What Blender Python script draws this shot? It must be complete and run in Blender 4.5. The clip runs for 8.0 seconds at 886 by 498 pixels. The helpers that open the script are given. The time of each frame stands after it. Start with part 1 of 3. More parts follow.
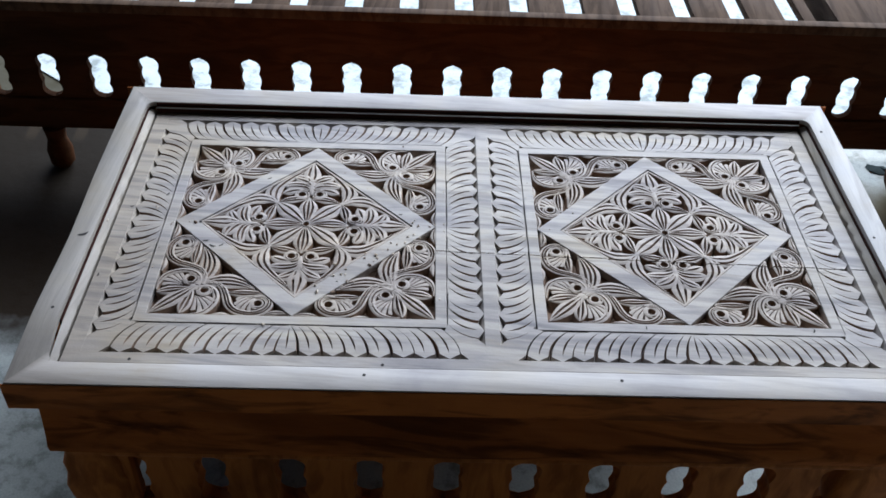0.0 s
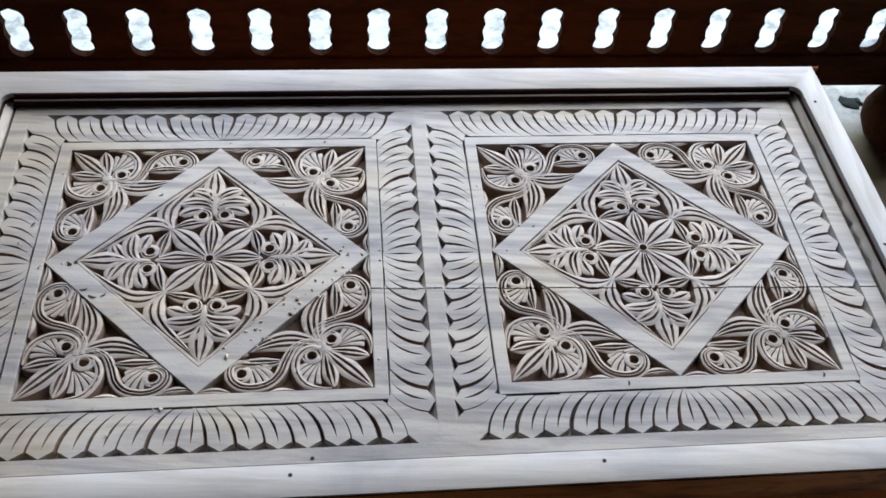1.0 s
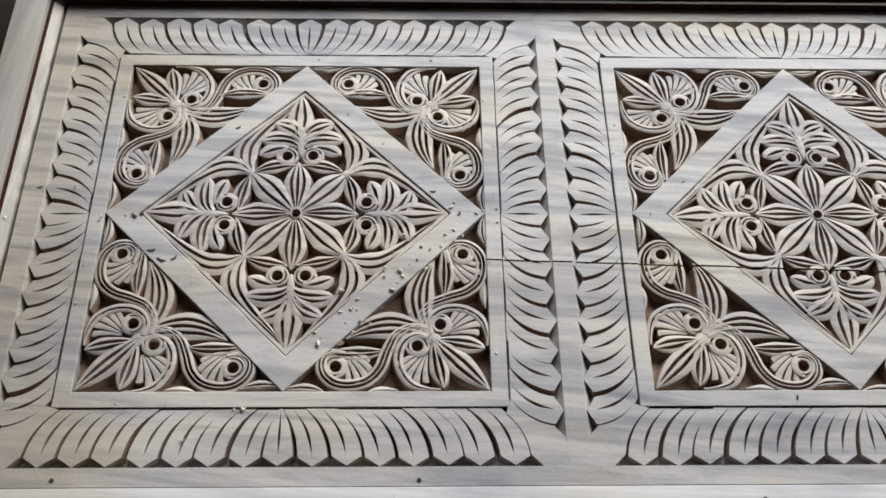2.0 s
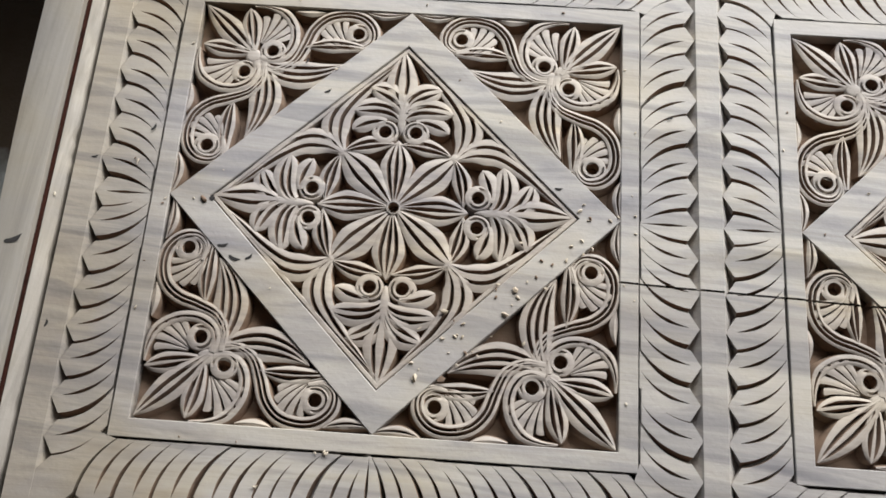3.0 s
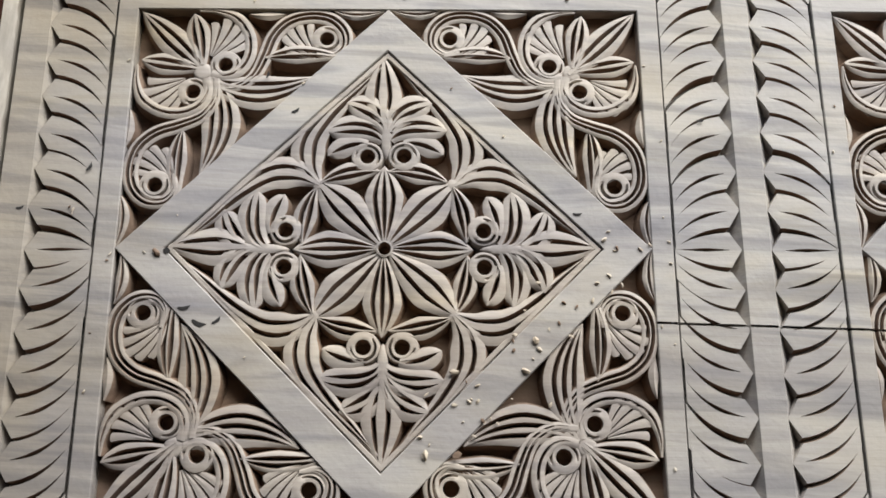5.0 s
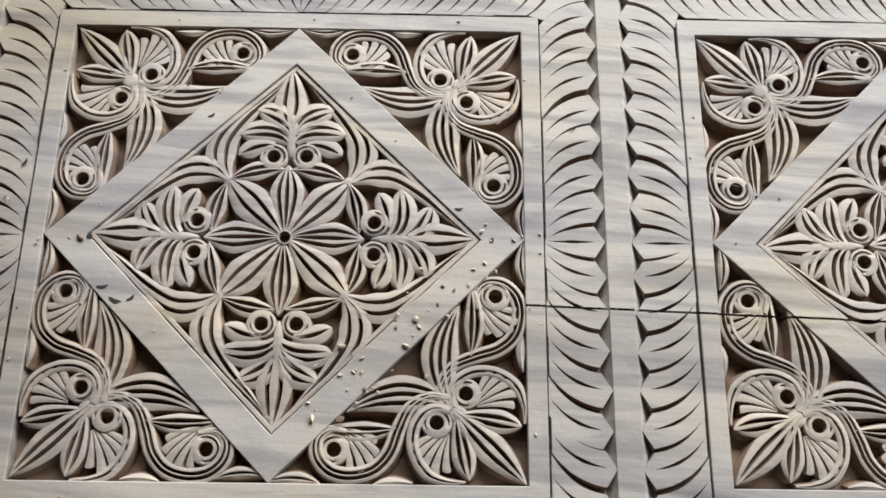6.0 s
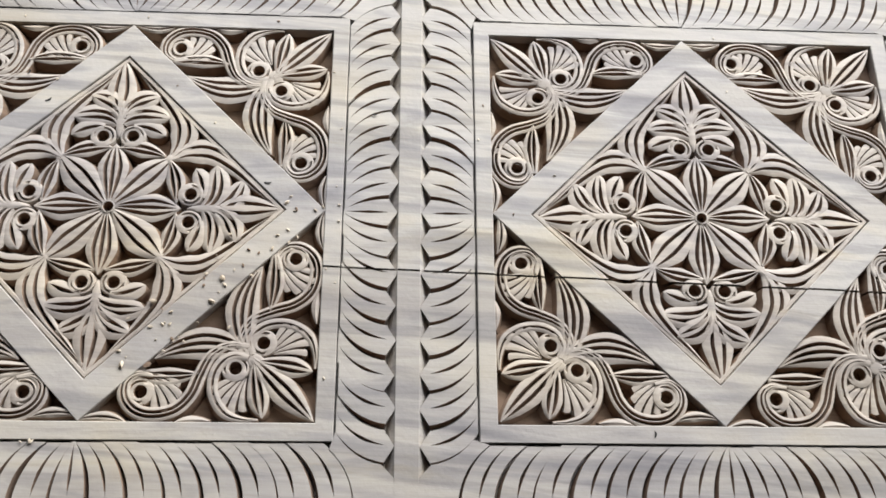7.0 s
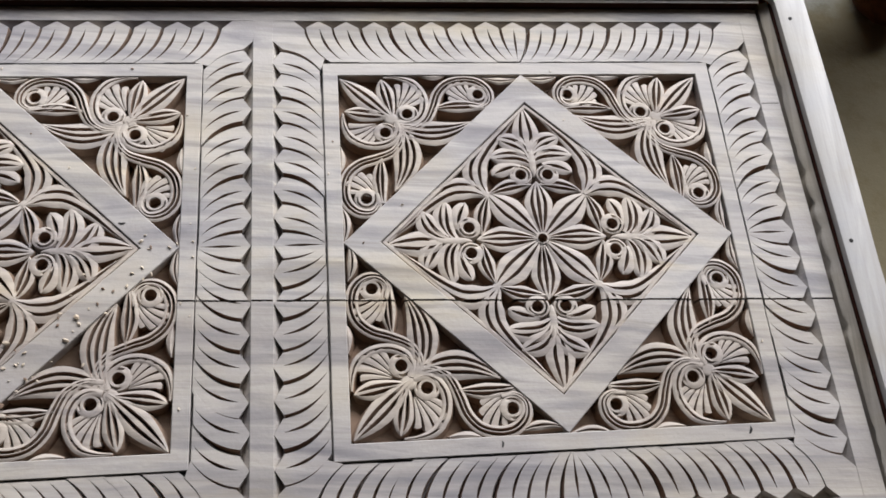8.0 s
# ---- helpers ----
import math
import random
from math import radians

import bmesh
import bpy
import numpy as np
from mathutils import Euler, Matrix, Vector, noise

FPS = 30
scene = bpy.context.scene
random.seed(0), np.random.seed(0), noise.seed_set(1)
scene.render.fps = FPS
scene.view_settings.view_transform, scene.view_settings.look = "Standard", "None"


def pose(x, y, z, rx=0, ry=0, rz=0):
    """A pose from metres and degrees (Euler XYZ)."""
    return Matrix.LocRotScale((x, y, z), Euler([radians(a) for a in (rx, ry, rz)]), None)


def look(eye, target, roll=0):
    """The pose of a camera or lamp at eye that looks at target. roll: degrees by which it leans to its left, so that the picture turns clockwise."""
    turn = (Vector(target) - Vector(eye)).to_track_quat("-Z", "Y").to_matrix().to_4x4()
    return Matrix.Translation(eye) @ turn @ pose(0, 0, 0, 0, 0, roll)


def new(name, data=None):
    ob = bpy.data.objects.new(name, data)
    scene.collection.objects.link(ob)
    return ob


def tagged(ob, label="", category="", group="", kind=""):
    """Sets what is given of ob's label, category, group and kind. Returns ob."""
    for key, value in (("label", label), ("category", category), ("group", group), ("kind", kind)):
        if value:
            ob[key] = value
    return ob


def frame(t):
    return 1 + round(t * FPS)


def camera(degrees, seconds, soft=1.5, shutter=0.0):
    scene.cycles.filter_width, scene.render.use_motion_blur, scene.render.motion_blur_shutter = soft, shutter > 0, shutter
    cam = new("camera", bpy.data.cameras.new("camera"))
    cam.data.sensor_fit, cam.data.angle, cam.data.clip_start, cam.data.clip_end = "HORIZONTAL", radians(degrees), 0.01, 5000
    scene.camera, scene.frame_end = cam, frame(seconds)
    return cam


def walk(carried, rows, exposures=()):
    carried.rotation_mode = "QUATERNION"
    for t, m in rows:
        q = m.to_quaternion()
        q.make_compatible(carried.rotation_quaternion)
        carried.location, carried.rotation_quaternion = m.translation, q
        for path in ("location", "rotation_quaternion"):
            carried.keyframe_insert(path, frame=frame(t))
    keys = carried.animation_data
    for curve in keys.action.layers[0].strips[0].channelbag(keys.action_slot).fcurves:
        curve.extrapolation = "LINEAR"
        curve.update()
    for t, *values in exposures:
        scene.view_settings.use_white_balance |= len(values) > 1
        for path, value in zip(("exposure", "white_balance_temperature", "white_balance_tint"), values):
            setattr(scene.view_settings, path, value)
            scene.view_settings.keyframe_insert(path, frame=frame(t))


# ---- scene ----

cam = camera(49.9, 8.0, 1.65)
PATH = [
    (0, (-0.099, -1.072, 1.354), (-0.048, 0.426, 0.03), 2.7),
    (0.5, (-0.064, -0.943, 1.34), (0.012, 0.429, -0.113), 2.9),
    (1, (-0.096, -0.751, 1.328), (0.095, 0.548, -0.181), 4.9),
    (1.5, (-0.13, -0.608, 1.298), (0.04, 0.547, -0.326), 4.5),
    (1.7, (-0.137, -0.569, 1.285), (-0.006, 0.514, -0.391), 3.9),
    (2.8, (-0.166, -0.328, 1.213), (-0.252, 0.401, -0.648), -1.4),
    (3, (-0.194, -0.297, 1.191), (-0.262, 0.371, -0.693), -1.8),
    (3.5, (-0.231, -0.227, 1.125), (-0.267, 0.381, -0.78), -2.1),
    (4, (-0.239, -0.185, 1.055), (-0.262, 0.325, -0.879), -2.3),
    (4.2, (-0.24, -0.181, 1.054), (-0.259, 0.306, -0.885), -2.2),
    (5.5, (-0.202, -0.212, 1.135), (-0.163, 0.41, -0.766), 3.7),
    (6, (-0.147, -0.256, 1.16), (-0.127, 0.403, -0.728), 2.5),
    (6.5, (-0.085, -0.316, 1.195), (-0.055, 0.41, -0.668), 3.9),
    (7, (-0.012, -0.352, 1.225), (0.088, 0.404, -0.624), 8.0),
    (7.5, (0.04, -0.378, 1.248), (0.245, 0.442, -0.565), 12.3),
    (8, (0.056, -0.392, 1.254), (0.305, 0.461, -0.537), 13.1),
]
walk(cam, [(t, look(eye, target, roll)) for t, eye, target, roll in PATH],
     [(0.0, -0.25, 5700, 11), (1.0, -0.16, 5900, 11), (1.6, -0.1, 6080, 10), (3.0, -0.1, 6570, 10), (4.1, -0.06, 6570, 10), (5.5, -0.16, 6570, 10), (6.8, 0.13, 6570, 10), (8.0, -0.16, 6430, 14)])

# ---------------------------------------------------------------- light
SUN_EL, SUN_AZ = 50.0, 76.0          # azimuth from +y towards +x
world = bpy.data.worlds.new("world")
scene.world = world
world.use_nodes = True
wn = world.node_tree.nodes
sky = wn.new("ShaderNodeTexSky")
sky.sky_type = "NISHITA"
sky.sun_disc = False
sky.sun_elevation, sky.sun_rotation = radians(SUN_EL), radians(SUN_AZ)
world.node_tree.links.new(sky.outputs[0], wn["Background"].inputs[0])
wn["Background"].inputs[1].default_value = 0.08

sun = new("sun", bpy.data.lights.new("sun", "SUN"))
sun.data.energy, sun.data.angle, sun.data.color = 5.0, radians(0.6), (1.0, 0.95, 0.88)
sx, sy, sz = (math.cos(radians(SUN_EL)) * math.sin(radians(SUN_AZ)),
              math.cos(radians(SUN_EL)) * math.cos(radians(SUN_AZ)), math.sin(radians(SUN_EL)))
sun.matrix_world = look((sx * 8, sy * 8, sz * 8), (0, 0, 0))

# added area lamp standing in for sky light at the porch's open side
opening = new("opening_light", bpy.data.lights.new("opening_light", "AREA"))
opening.data.shape, opening.data.size, opening.data.size_y = "RECTANGLE", 14.0, 4.5
opening.data.energy, opening.data.color = 3050.0, (0.95, 0.98, 1.0)
opening.matrix_world = look((3.6, 6.6, 5.2), (0.1, 0.0, 0.6))

# ---------------------------------------------------------------- materials
def nodes_of(name):
    m = bpy.data.materials.new(name)
    m.use_nodes = True
    nt = m.node_tree
    return m, nt, nt.nodes["Principled BSDF"]


def mapped(nt, scale, rot=(0, 0, 0), loc=(0, 0, 0)):
    """World position, turned and then scaled."""
    geo = nt.nodes.new("ShaderNodeNewGeometry")
    vec = geo.outputs["Position"]
    if any(rot):
        turn = nt.nodes.new("ShaderNodeMapping")
        turn.inputs["Rotation"].default_value = [radians(a) for a in rot]
        nt.links.new(vec, turn.inputs["Vector"])
        vec = turn.outputs["Vector"]
    mp = nt.nodes.new("ShaderNodeMapping")
    mp.inputs["Scale"].default_value = scale
    mp.inputs["Location"].default_value = loc
    nt.links.new(vec, mp.inputs["Vector"])
    return mp.outputs["Vector"]


def noisy(nt, vec, scale, detail=4.0, rough=0.55, distort=0.0):
    n = nt.nodes.new("ShaderNodeTexNoise")
    n.inputs["Scale"].default_value = scale
    n.inputs["Detail"].default_value = detail
    n.inputs["Roughness"].default_value = rough
    n.inputs["Distortion"].default_value = distort
    nt.links.new(vec, n.inputs["Vector"])
    return n.outputs["Fac"]


def ramp(nt, fac, stops):
    r = nt.nodes.new("ShaderNodeValToRGB")
    els = r.color_ramp.elements
    while len(els) < len(stops):
        els.new(0.5)
    for e, (p, c) in zip(els, stops):
        e.position = p
        e.color = (*c, 1) if len(c) == 3 else c
    nt.links.new(fac, r.inputs[0])
    return r.outputs[0]


def math_node(nt, op, a, b=0.0):
    n = nt.nodes.new("ShaderNodeMath")
    n.operation = op
    for k, v in enumerate((a, b)):
        if isinstance(v, (int, float)):
            n.inputs[k].default_value = v
        else:
            nt.links.new(v, n.inputs[k])
    return n.outputs[0]


def mix(nt, kind, fac, a, b):
    n = nt.nodes.new("ShaderNodeMix")
    n.data_type, n.blend_type = "RGBA", kind
    for k, v in ((0, fac), (6, a), (7, b)):
        if isinstance(v, (int, float)):
            n.inputs[k].default_value = v
        elif isinstance(v, tuple):
            n.inputs[k].default_value = (*v, 1)
        else:
            nt.links.new(v, n.inputs[k])
    return n.outputs[2]


def bump(nt, bsdf, fac, strength, dist):
    b = nt.nodes.new("ShaderNodeBump")
    b.inputs["Strength"].default_value = strength
    b.inputs["Distance"].default_value = dist
    nt.links.new(fac, b.inputs["Height"])
    nt.links.new(b.outputs[0], bsdf.inputs["Normal"])


SEAM = (-0.0555, -0.032)             # joint of the two planks: y = a + b x


def raw_wood(name, pale, mid, dark, planks=False, rot=0.0, rough=0.5, streaks=0.6, gloss=0.3, up=0.0, tanned=0.0, tooth=0.28):
    m, nt, bsdf = nodes_of(name)
    broad = noisy(nt, mapped(nt, (1.8, 20, 6), (0, up, rot + 3)), 1.0, 3.0, 0.5, 0.8)
    streak = noisy(nt, mapped(nt, (4.2, 40, 25), (0, up, rot + 5)), 1.0, 4.0, 0.55, 1.5)
    thin = noisy(nt, mapped(nt, (9, 210, 60), (0, up, rot + 3)), 1.0, 3.0, 0.6, 0.6)
    fine = noisy(nt, mapped(nt, (30, 900, 300), (0, up, rot)), 1.0, 3.0, 0.6)
    blotch = noisy(nt, mapped(nt, (6, 9, 7)), 1.0, 4.0, 0.6, 0.4)
    tool = noisy(nt, mapped(nt, (1, 1, 1)), 240.0, 2.0, 0.5)
    col = ramp(nt, broad, [(0.30, mid), (0.52, pale), (0.78, tuple(0.5 * (a + b) for a, b in zip(mid, pale)))])
    col = mix(nt, "MIX", math_node(nt, "MULTIPLY", ramp(nt, streak, [(0.47, (0, 0, 0)), (0.56, (0.55, 0.55, 0.55)), (0.72, (1, 1, 1))]), streaks), col, dark)
    col = mix(nt, "MULTIPLY", 0.26, col, ramp(nt, thin, [(0.32, (0.60, 0.57, 0.56)), (0.52, (1, 1, 1))]))
    col = mix(nt, "MULTIPLY", 0.2, col, ramp(nt, fine, [(0.25, (0.62, 0.58, 0.55)), (0.6, (1, 1, 1))]))
    col = mix(nt, "MULTIPLY", 0.8, col, ramp(nt, blotch, [(0.30, (0.74, 0.74, 0.80)), (0.46, (0.95, 0.95, 0.97)), (0.58, (1, 0.98, 0.94)), (0.72, (0.98, 0.92, 0.80))]))
    if planks:
        cloud = noisy(nt, mapped(nt, (2.2, 13, 9), (0, up, rot + 6), (3.1, 1.7, 0)), 1.0, 4.0, 0.6, 1.8)
        col = mix(nt, "MULTIPLY", 0.85, col, ramp(nt, cloud, [(0.30, (0.68, 0.69, 0.75)), (0.46, (0.94, 0.94, 0.96)), (0.60, (1, 1, 1)), (0.74, (0.98, 0.93, 0.80))]))
        geo = nt.nodes.new("ShaderNodeNewGeometry")
        sep = nt.nodes.new("ShaderNodeSeparateXYZ")
        nt.links.new(geo.outputs["Position"], sep.inputs[0])
        line = math_node(nt, "ADD", sep.outputs[1], math_node(nt, "MULTIPLY", sep.outputs[0], -SEAM[1]))
        front = math_node(nt, "LESS_THAN", line, SEAM[0])
        col = mix(nt, "MULTIPLY", math_node(nt, "MULTIPLY", front, 0.9), col, (0.885, 0.872, 0.855))
    if tanned:                        # browner, darker wood towards the -x end of the table
        where = nt.nodes.new("ShaderNodeNewGeometry")
        part_x = nt.nodes.new("ShaderNodeSeparateXYZ")
        nt.links.new(where.outputs["Position"], part_x.inputs[0])
        ragged = math_node(nt, "ADD", math_node(nt, "MULTIPLY", part_x.outputs[0], -3.2), math_node(nt, "MULTIPLY", blotch, 0.9))
        col = mix(nt, "MULTIPLY", math_node(nt, "MULTIPLY", ramp(nt, math_node(nt, "SUBTRACT", ragged, 1.25), [(0.35, (0, 0, 0)), (0.85, (1, 1, 1))]), tanned), col, (0.70, 0.655, 0.58))
    info = nt.nodes.new("ShaderNodeObjectInfo")
    col = mix(nt, "MULTIPLY", 0.2, col, ramp(nt, info.outputs["Random"], [(0, (0.82, 0.80, 0.78)), (1, (1, 1, 1))]))
    nt.links.new(col, bsdf.inputs["Base Color"])
    nt.links.new(ramp(nt, streak, [(0.2, (rough - 0.08,) * 3), (0.8, (rough + 0.14,) * 3)]), bsdf.inputs["Roughness"])
    bsdf.inputs["Specular IOR Level"].default_value = gloss
    relief = math_node(nt, "ADD", math_node(nt, "MULTIPLY", fine, 0.3), math_node(nt, "ADD", math_node(nt, "MULTIPLY", streak, 0.5), tool))
    bump(nt, bsdf, relief, tooth, 0.0009)
    return m


WOOD = raw_wood("pale_carved_wood", (0.535, 0.495, 0.44), (0.41, 0.375, 0.34), (0.225, 0.215, 0.222), planks=True, rough=0.6, streaks=0.66, tanned=0.9)
CARVED = raw_wood("cut_leaf_wood", (0.545, 0.478, 0.40), (0.43, 0.37, 0.318), (0.25, 0.23, 0.228), planks=True, rough=0.62, streaks=0.55, tanned=0.9)
FRAME_X = raw_wood("pale_frame_wood", (0.485, 0.452, 0.418), (0.41, 0.38, 0.35), (0.30, 0.277, 0.257), rough=0.55, streaks=0.5, gloss=0.35, tanned=0.75, tooth=0.12)
FRAME_Y = raw_wood("pale_side_wood", (0.44, 0.425, 0.41), (0.37, 0.355, 0.34), (0.24, 0.225, 0.215), rot=90, rough=0.5, streaks=0.35, gloss=0.4, tanned=1.0, tooth=0.12)
STRIP = raw_wood("worn_strip_wood", (0.41, 0.37, 0.315), (0.32, 0.285, 0.24), (0.17, 0.15, 0.125), rot=90, rough=0.6)
# brown cut wood, darkened further for the shade in grooves and pits
CUT = raw_wood("shaded_gouge_wood", (0.29, 0.205, 0.15), (0.215, 0.15, 0.11), (0.13, 0.09, 0.07), rough=0.8)
PIT = raw_wood("shaded_cut_wood", (0.27, 0.185, 0.128), (0.20, 0.135, 0.094), (0.12, 0.08, 0.057), rough=0.8)
BROWN = raw_wood("brown_wood", (0.50, 0.16, 0.035), (0.30, 0.09, 0.018), (0.085, 0.028, 0.008), rough=0.6, gloss=0.07, streaks=0.95)
BROWN_V = raw_wood("brown_upright_wood", (0.52, 0.185, 0.045), (0.36, 0.12, 0.028), (0.13, 0.045, 0.012), up=90, rough=0.6, gloss=0.07)
DARK = raw_wood("dark_stained_wood", (0.085, 0.037, 0.016), (0.056, 0.025, 0.011), (0.028, 0.013, 0.007), rough=0.75, gloss=0.05)
SLAT = raw_wood("weathered_slat_wood", (0.115, 0.072, 0.044), (0.07, 0.042, 0.025), (0.03, 0.019, 0.012), rot=90, rough=0.75, gloss=0.12)
REBATE = raw_wood("shaded_rebate_wood", (0.04, 0.014, 0.009), (0.028, 0.010, 0.007), (0.014, 0.006, 0.004), rough=0.8, gloss=0.08)
CHIP = raw_wood("fresh_chip_wood", (0.66, 0.58, 0.46), (0.52, 0.42, 0.32), (0.36, 0.28, 0.2))


def concrete(name, a, b, c, rough=0.8):
    m, nt, bsdf = nodes_of(name)
    big = noisy(nt, mapped(nt, (1, 1, 1)), 2.2, 5.0, 0.6, 0.3)
    spot = noisy(nt, mapped(nt, (1, 1, 1)), 21.0, 5.0, 0.65)
    grit = noisy(nt, mapped(nt, (1, 1, 1)), 260.0, 3.0, 0.7)
    col = ramp(nt, big, [(0.32, a), (0.55, b), (0.75, c)])
    col = mix(nt, "MULTIPLY", 0.8, col, ramp(nt, spot, [(0.36, (0.45, 0.45, 0.42)), (0.5, (1, 1, 1)), (0.72, (1.15, 1.15, 1.12))]))
    col = mix(nt, "MULTIPLY", 0.5, col, ramp(nt, grit, [(0.3, (0.6, 0.6, 0.6)), (0.6, (1, 1, 1))]))
    nt.links.new(col, bsdf.inputs["Base Color"])
    bsdf.inputs["Roughness"].default_value = rough
    bsdf.inputs["Specular IOR Level"].default_value = 0.15
    bump(nt, bsdf, math_node(nt, "ADD", spot, math_node(nt, "MULTIPLY", grit, 0.3)), 0.4, 0.004)
    return m


GROUND = concrete("worn_concrete", (0.25, 0.265, 0.25), (0.36, 0.385, 0.37), (0.46, 0.485, 0.465))


def dark_patch(m, x0, y0, a, b, colour, strength):
    """A soft-edged dark patch in the floor's colour, round (x0, y0)."""
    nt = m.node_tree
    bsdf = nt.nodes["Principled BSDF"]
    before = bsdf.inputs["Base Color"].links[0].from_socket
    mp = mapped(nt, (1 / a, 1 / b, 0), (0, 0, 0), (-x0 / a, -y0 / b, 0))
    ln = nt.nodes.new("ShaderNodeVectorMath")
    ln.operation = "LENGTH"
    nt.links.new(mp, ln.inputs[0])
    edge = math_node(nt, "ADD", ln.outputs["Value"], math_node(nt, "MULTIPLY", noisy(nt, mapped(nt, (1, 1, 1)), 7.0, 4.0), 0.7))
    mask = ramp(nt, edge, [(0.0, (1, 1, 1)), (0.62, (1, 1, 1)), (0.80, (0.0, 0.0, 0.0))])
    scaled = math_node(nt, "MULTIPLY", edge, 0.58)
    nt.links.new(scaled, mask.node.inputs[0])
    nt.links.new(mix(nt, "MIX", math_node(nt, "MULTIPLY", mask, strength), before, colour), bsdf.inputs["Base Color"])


# shade under and beside the bench, painted dark brown into the floor
dark_patch(GROUND, -1.0, 0.46, 0.70, 0.34, (0.020, 0.011, 0.004), 0.985)
dark_patch(GROUND, -1.35, 0.98, 0.62, 0.36, (0.030, 0.026, 0.013), 0.95)
dark_patch(GROUND, -0.86, 0.74, 0.46, 0.26, (0.014, 0.009, 0.004), 0.98)
# browner floor beyond the table's other end
dark_patch(GROUND, 1.02, 0.36, 0.62, 0.40, (0.145, 0.115, 0.055), 0.9)
YARD = concrete("pale_yard_concrete", (0.36, 0.41, 0.425), (0.40, 0.455, 0.47), (0.44, 0.49, 0.50))
PLASTER = concrete("brown_plaster", (0.045, 0.030, 0.018), (0.06, 0.04, 0.024), (0.075, 0.05, 0.03))
ROOF = raw_wood("roof_boards", (0.06, 0.038, 0.022), (0.045, 0.03, 0.018), (0.03, 0.02, 0.012), rough=0.8)
CLOTH = concrete("dark_scrap", (0.012, 0.02, 0.02), (0.02, 0.03, 0.03), (0.03, 0.04, 0.04), 0.9)
HOLE, _nt, _b = nodes_of("black_nail_hole")
_b.inputs["Base Color"].default_value = (0.02, 0.017, 0.015, 1)
_b.inputs["Roughness"].default_value = 0.9

# ---------------------------------------------------------------- mesh helpers
def mesh_from(name, verts, faces, material, sharp=40):
    me = bpy.data.meshes.new(name)
    me.from_pydata([tuple(v) for v in verts], [], faces)
    me.materials.append(material)
    me.polygons.foreach_set("use_smooth", [True] * len(me.polygons))
    me.update()
    me.set_sharp_from_angle(angle=radians(sharp))
    return me


def under(name, me, parent, m=None, label=""):
    ob = new(name, me)
    ob.parent = parent
    if m is not None:
        ob.matrix_basis = m
    return tagged(ob, label)


def part(name, bm, material, parent, label="", m=None, sharp=40):
    me = bpy.data.meshes.new(name)
    bmesh.ops.recalc_face_normals(bm, faces=bm.faces)
    bm.to_mesh(me)
    bm.free()
    me.materials.append(material)
    me.polygons.foreach_set("use_smooth", [True] * len(me.polygons))
    me.set_sharp_from_angle(angle=radians(sharp))
    return under(name, me, parent, m, label)


def box(x0, x1, y0, y1, z0, z1, bevel=0.0, seg=2):
    bm = bmesh.new()
    bmesh.ops.create_cube(bm, size=1)
    for v in bm.verts:
        v.co = Vector(((x0 + x1) / 2 + v.co.x * (x1 - x0), (y0 + y1) / 2 + v.co.y * (y1 - y0), (z0 + z1) / 2 + v.co.z * (z1 - z0)))
    if bevel:
        bmesh.ops.bevel(bm, geom=bm.edges[:], offset=bevel, segments=seg, affect="EDGES", profile=0.5)
    return bm


def lathe(profile, seg=24, centre=(0, 0)):
    """A turned form from (radius, z) pairs."""
    bm = bmesh.new()
    rings = [[bm.verts.new((centre[0] + r * math.cos(2 * math.pi * k / seg), centre[1] + r * math.sin(2 * math.pi * k / seg), z))
              for k in range(seg)] for r, z in profile]
    for a, b in zip(rings, rings[1:]):
        for k in range(seg):
            bm.faces.new((a[k], a[(k + 1) % seg], b[(k + 1) % seg], b[k]))
    for ring in (rings[0], rings[-1]):
        if (ring[0].co - ring[seg // 2].co).length > 1e-4:
            bm.faces.new(ring)
    return bm


def thing(name, label, category):
    return tagged(new(name), label, category)


def setting(name, bm, material, label, category):
    me = bpy.data.meshes.new(name)
    bmesh.ops.recalc_face_normals(bm, faces=bm.faces)
    bm.to_mesh(me)
    bm.free()
    me.materials.append(material)
    return tagged(new(name, me), label, category, "", "structure")


# ---------------------------------------------------------------- the place
def ground_sheet():
    bm = bmesh.new()
    bmesh.ops.create_grid(bm, x_segments=40, y_segments=40, size=150)
    return bm


setting("ground", ground_sheet(), GROUND, "worn grey concrete floor with pale chips, stains and painted-in shade", "floor")
def yard_sheet():
    """Its near edge runs along the porch and swings away at one end."""
    edge = [(14, 0.96), (-0.80, 0.96), (-1.02, 1.06), (-1.22, 1.22), (-1.5, 1.6), (-14, 2.0), (-14, 16), (14, 16)]
    bm = bmesh.new()
    low, top = [[bm.verts.new((x, y, z)) for x, y in edge] for z in (-0.05, 0.004)]
    bm.faces.new(top)
    for k in range(len(edge)):
        k2 = (k + 1) % len(edge)
        bm.faces.new((low[k], low[k2], top[k2], top[k]))
    return bm


setting("pavement", yard_sheet(), YARD, "pale sunlit concrete yard behind the bench", "pavement")
# unseen walls and roof, added to keep sun and stray light off the table
setting("wall_south", box(-4.2, 4.2, -3.2, -3.0, 0, 2.62), PLASTER, "unseen brown plastered wall added to close off light", "wall")
setting("wall_west", box(-4.2, -4.0, -3.0, 1.3, 0, 2.62), PLASTER, "unseen brown plastered side wall added to close off light", "wall")
setting("wall_east", box(4.0, 4.2, -3.0, 1.3, 0, 2.62), PLASTER, "unseen brown plastered side wall added to close off light", "wall")
setting("ceiling", box(-4.4, 4.4, -3.2, 1.36, 2.62, 2.75), ROOF, "unseen boarded roof of brown wood added to block the sun", "ceiling")

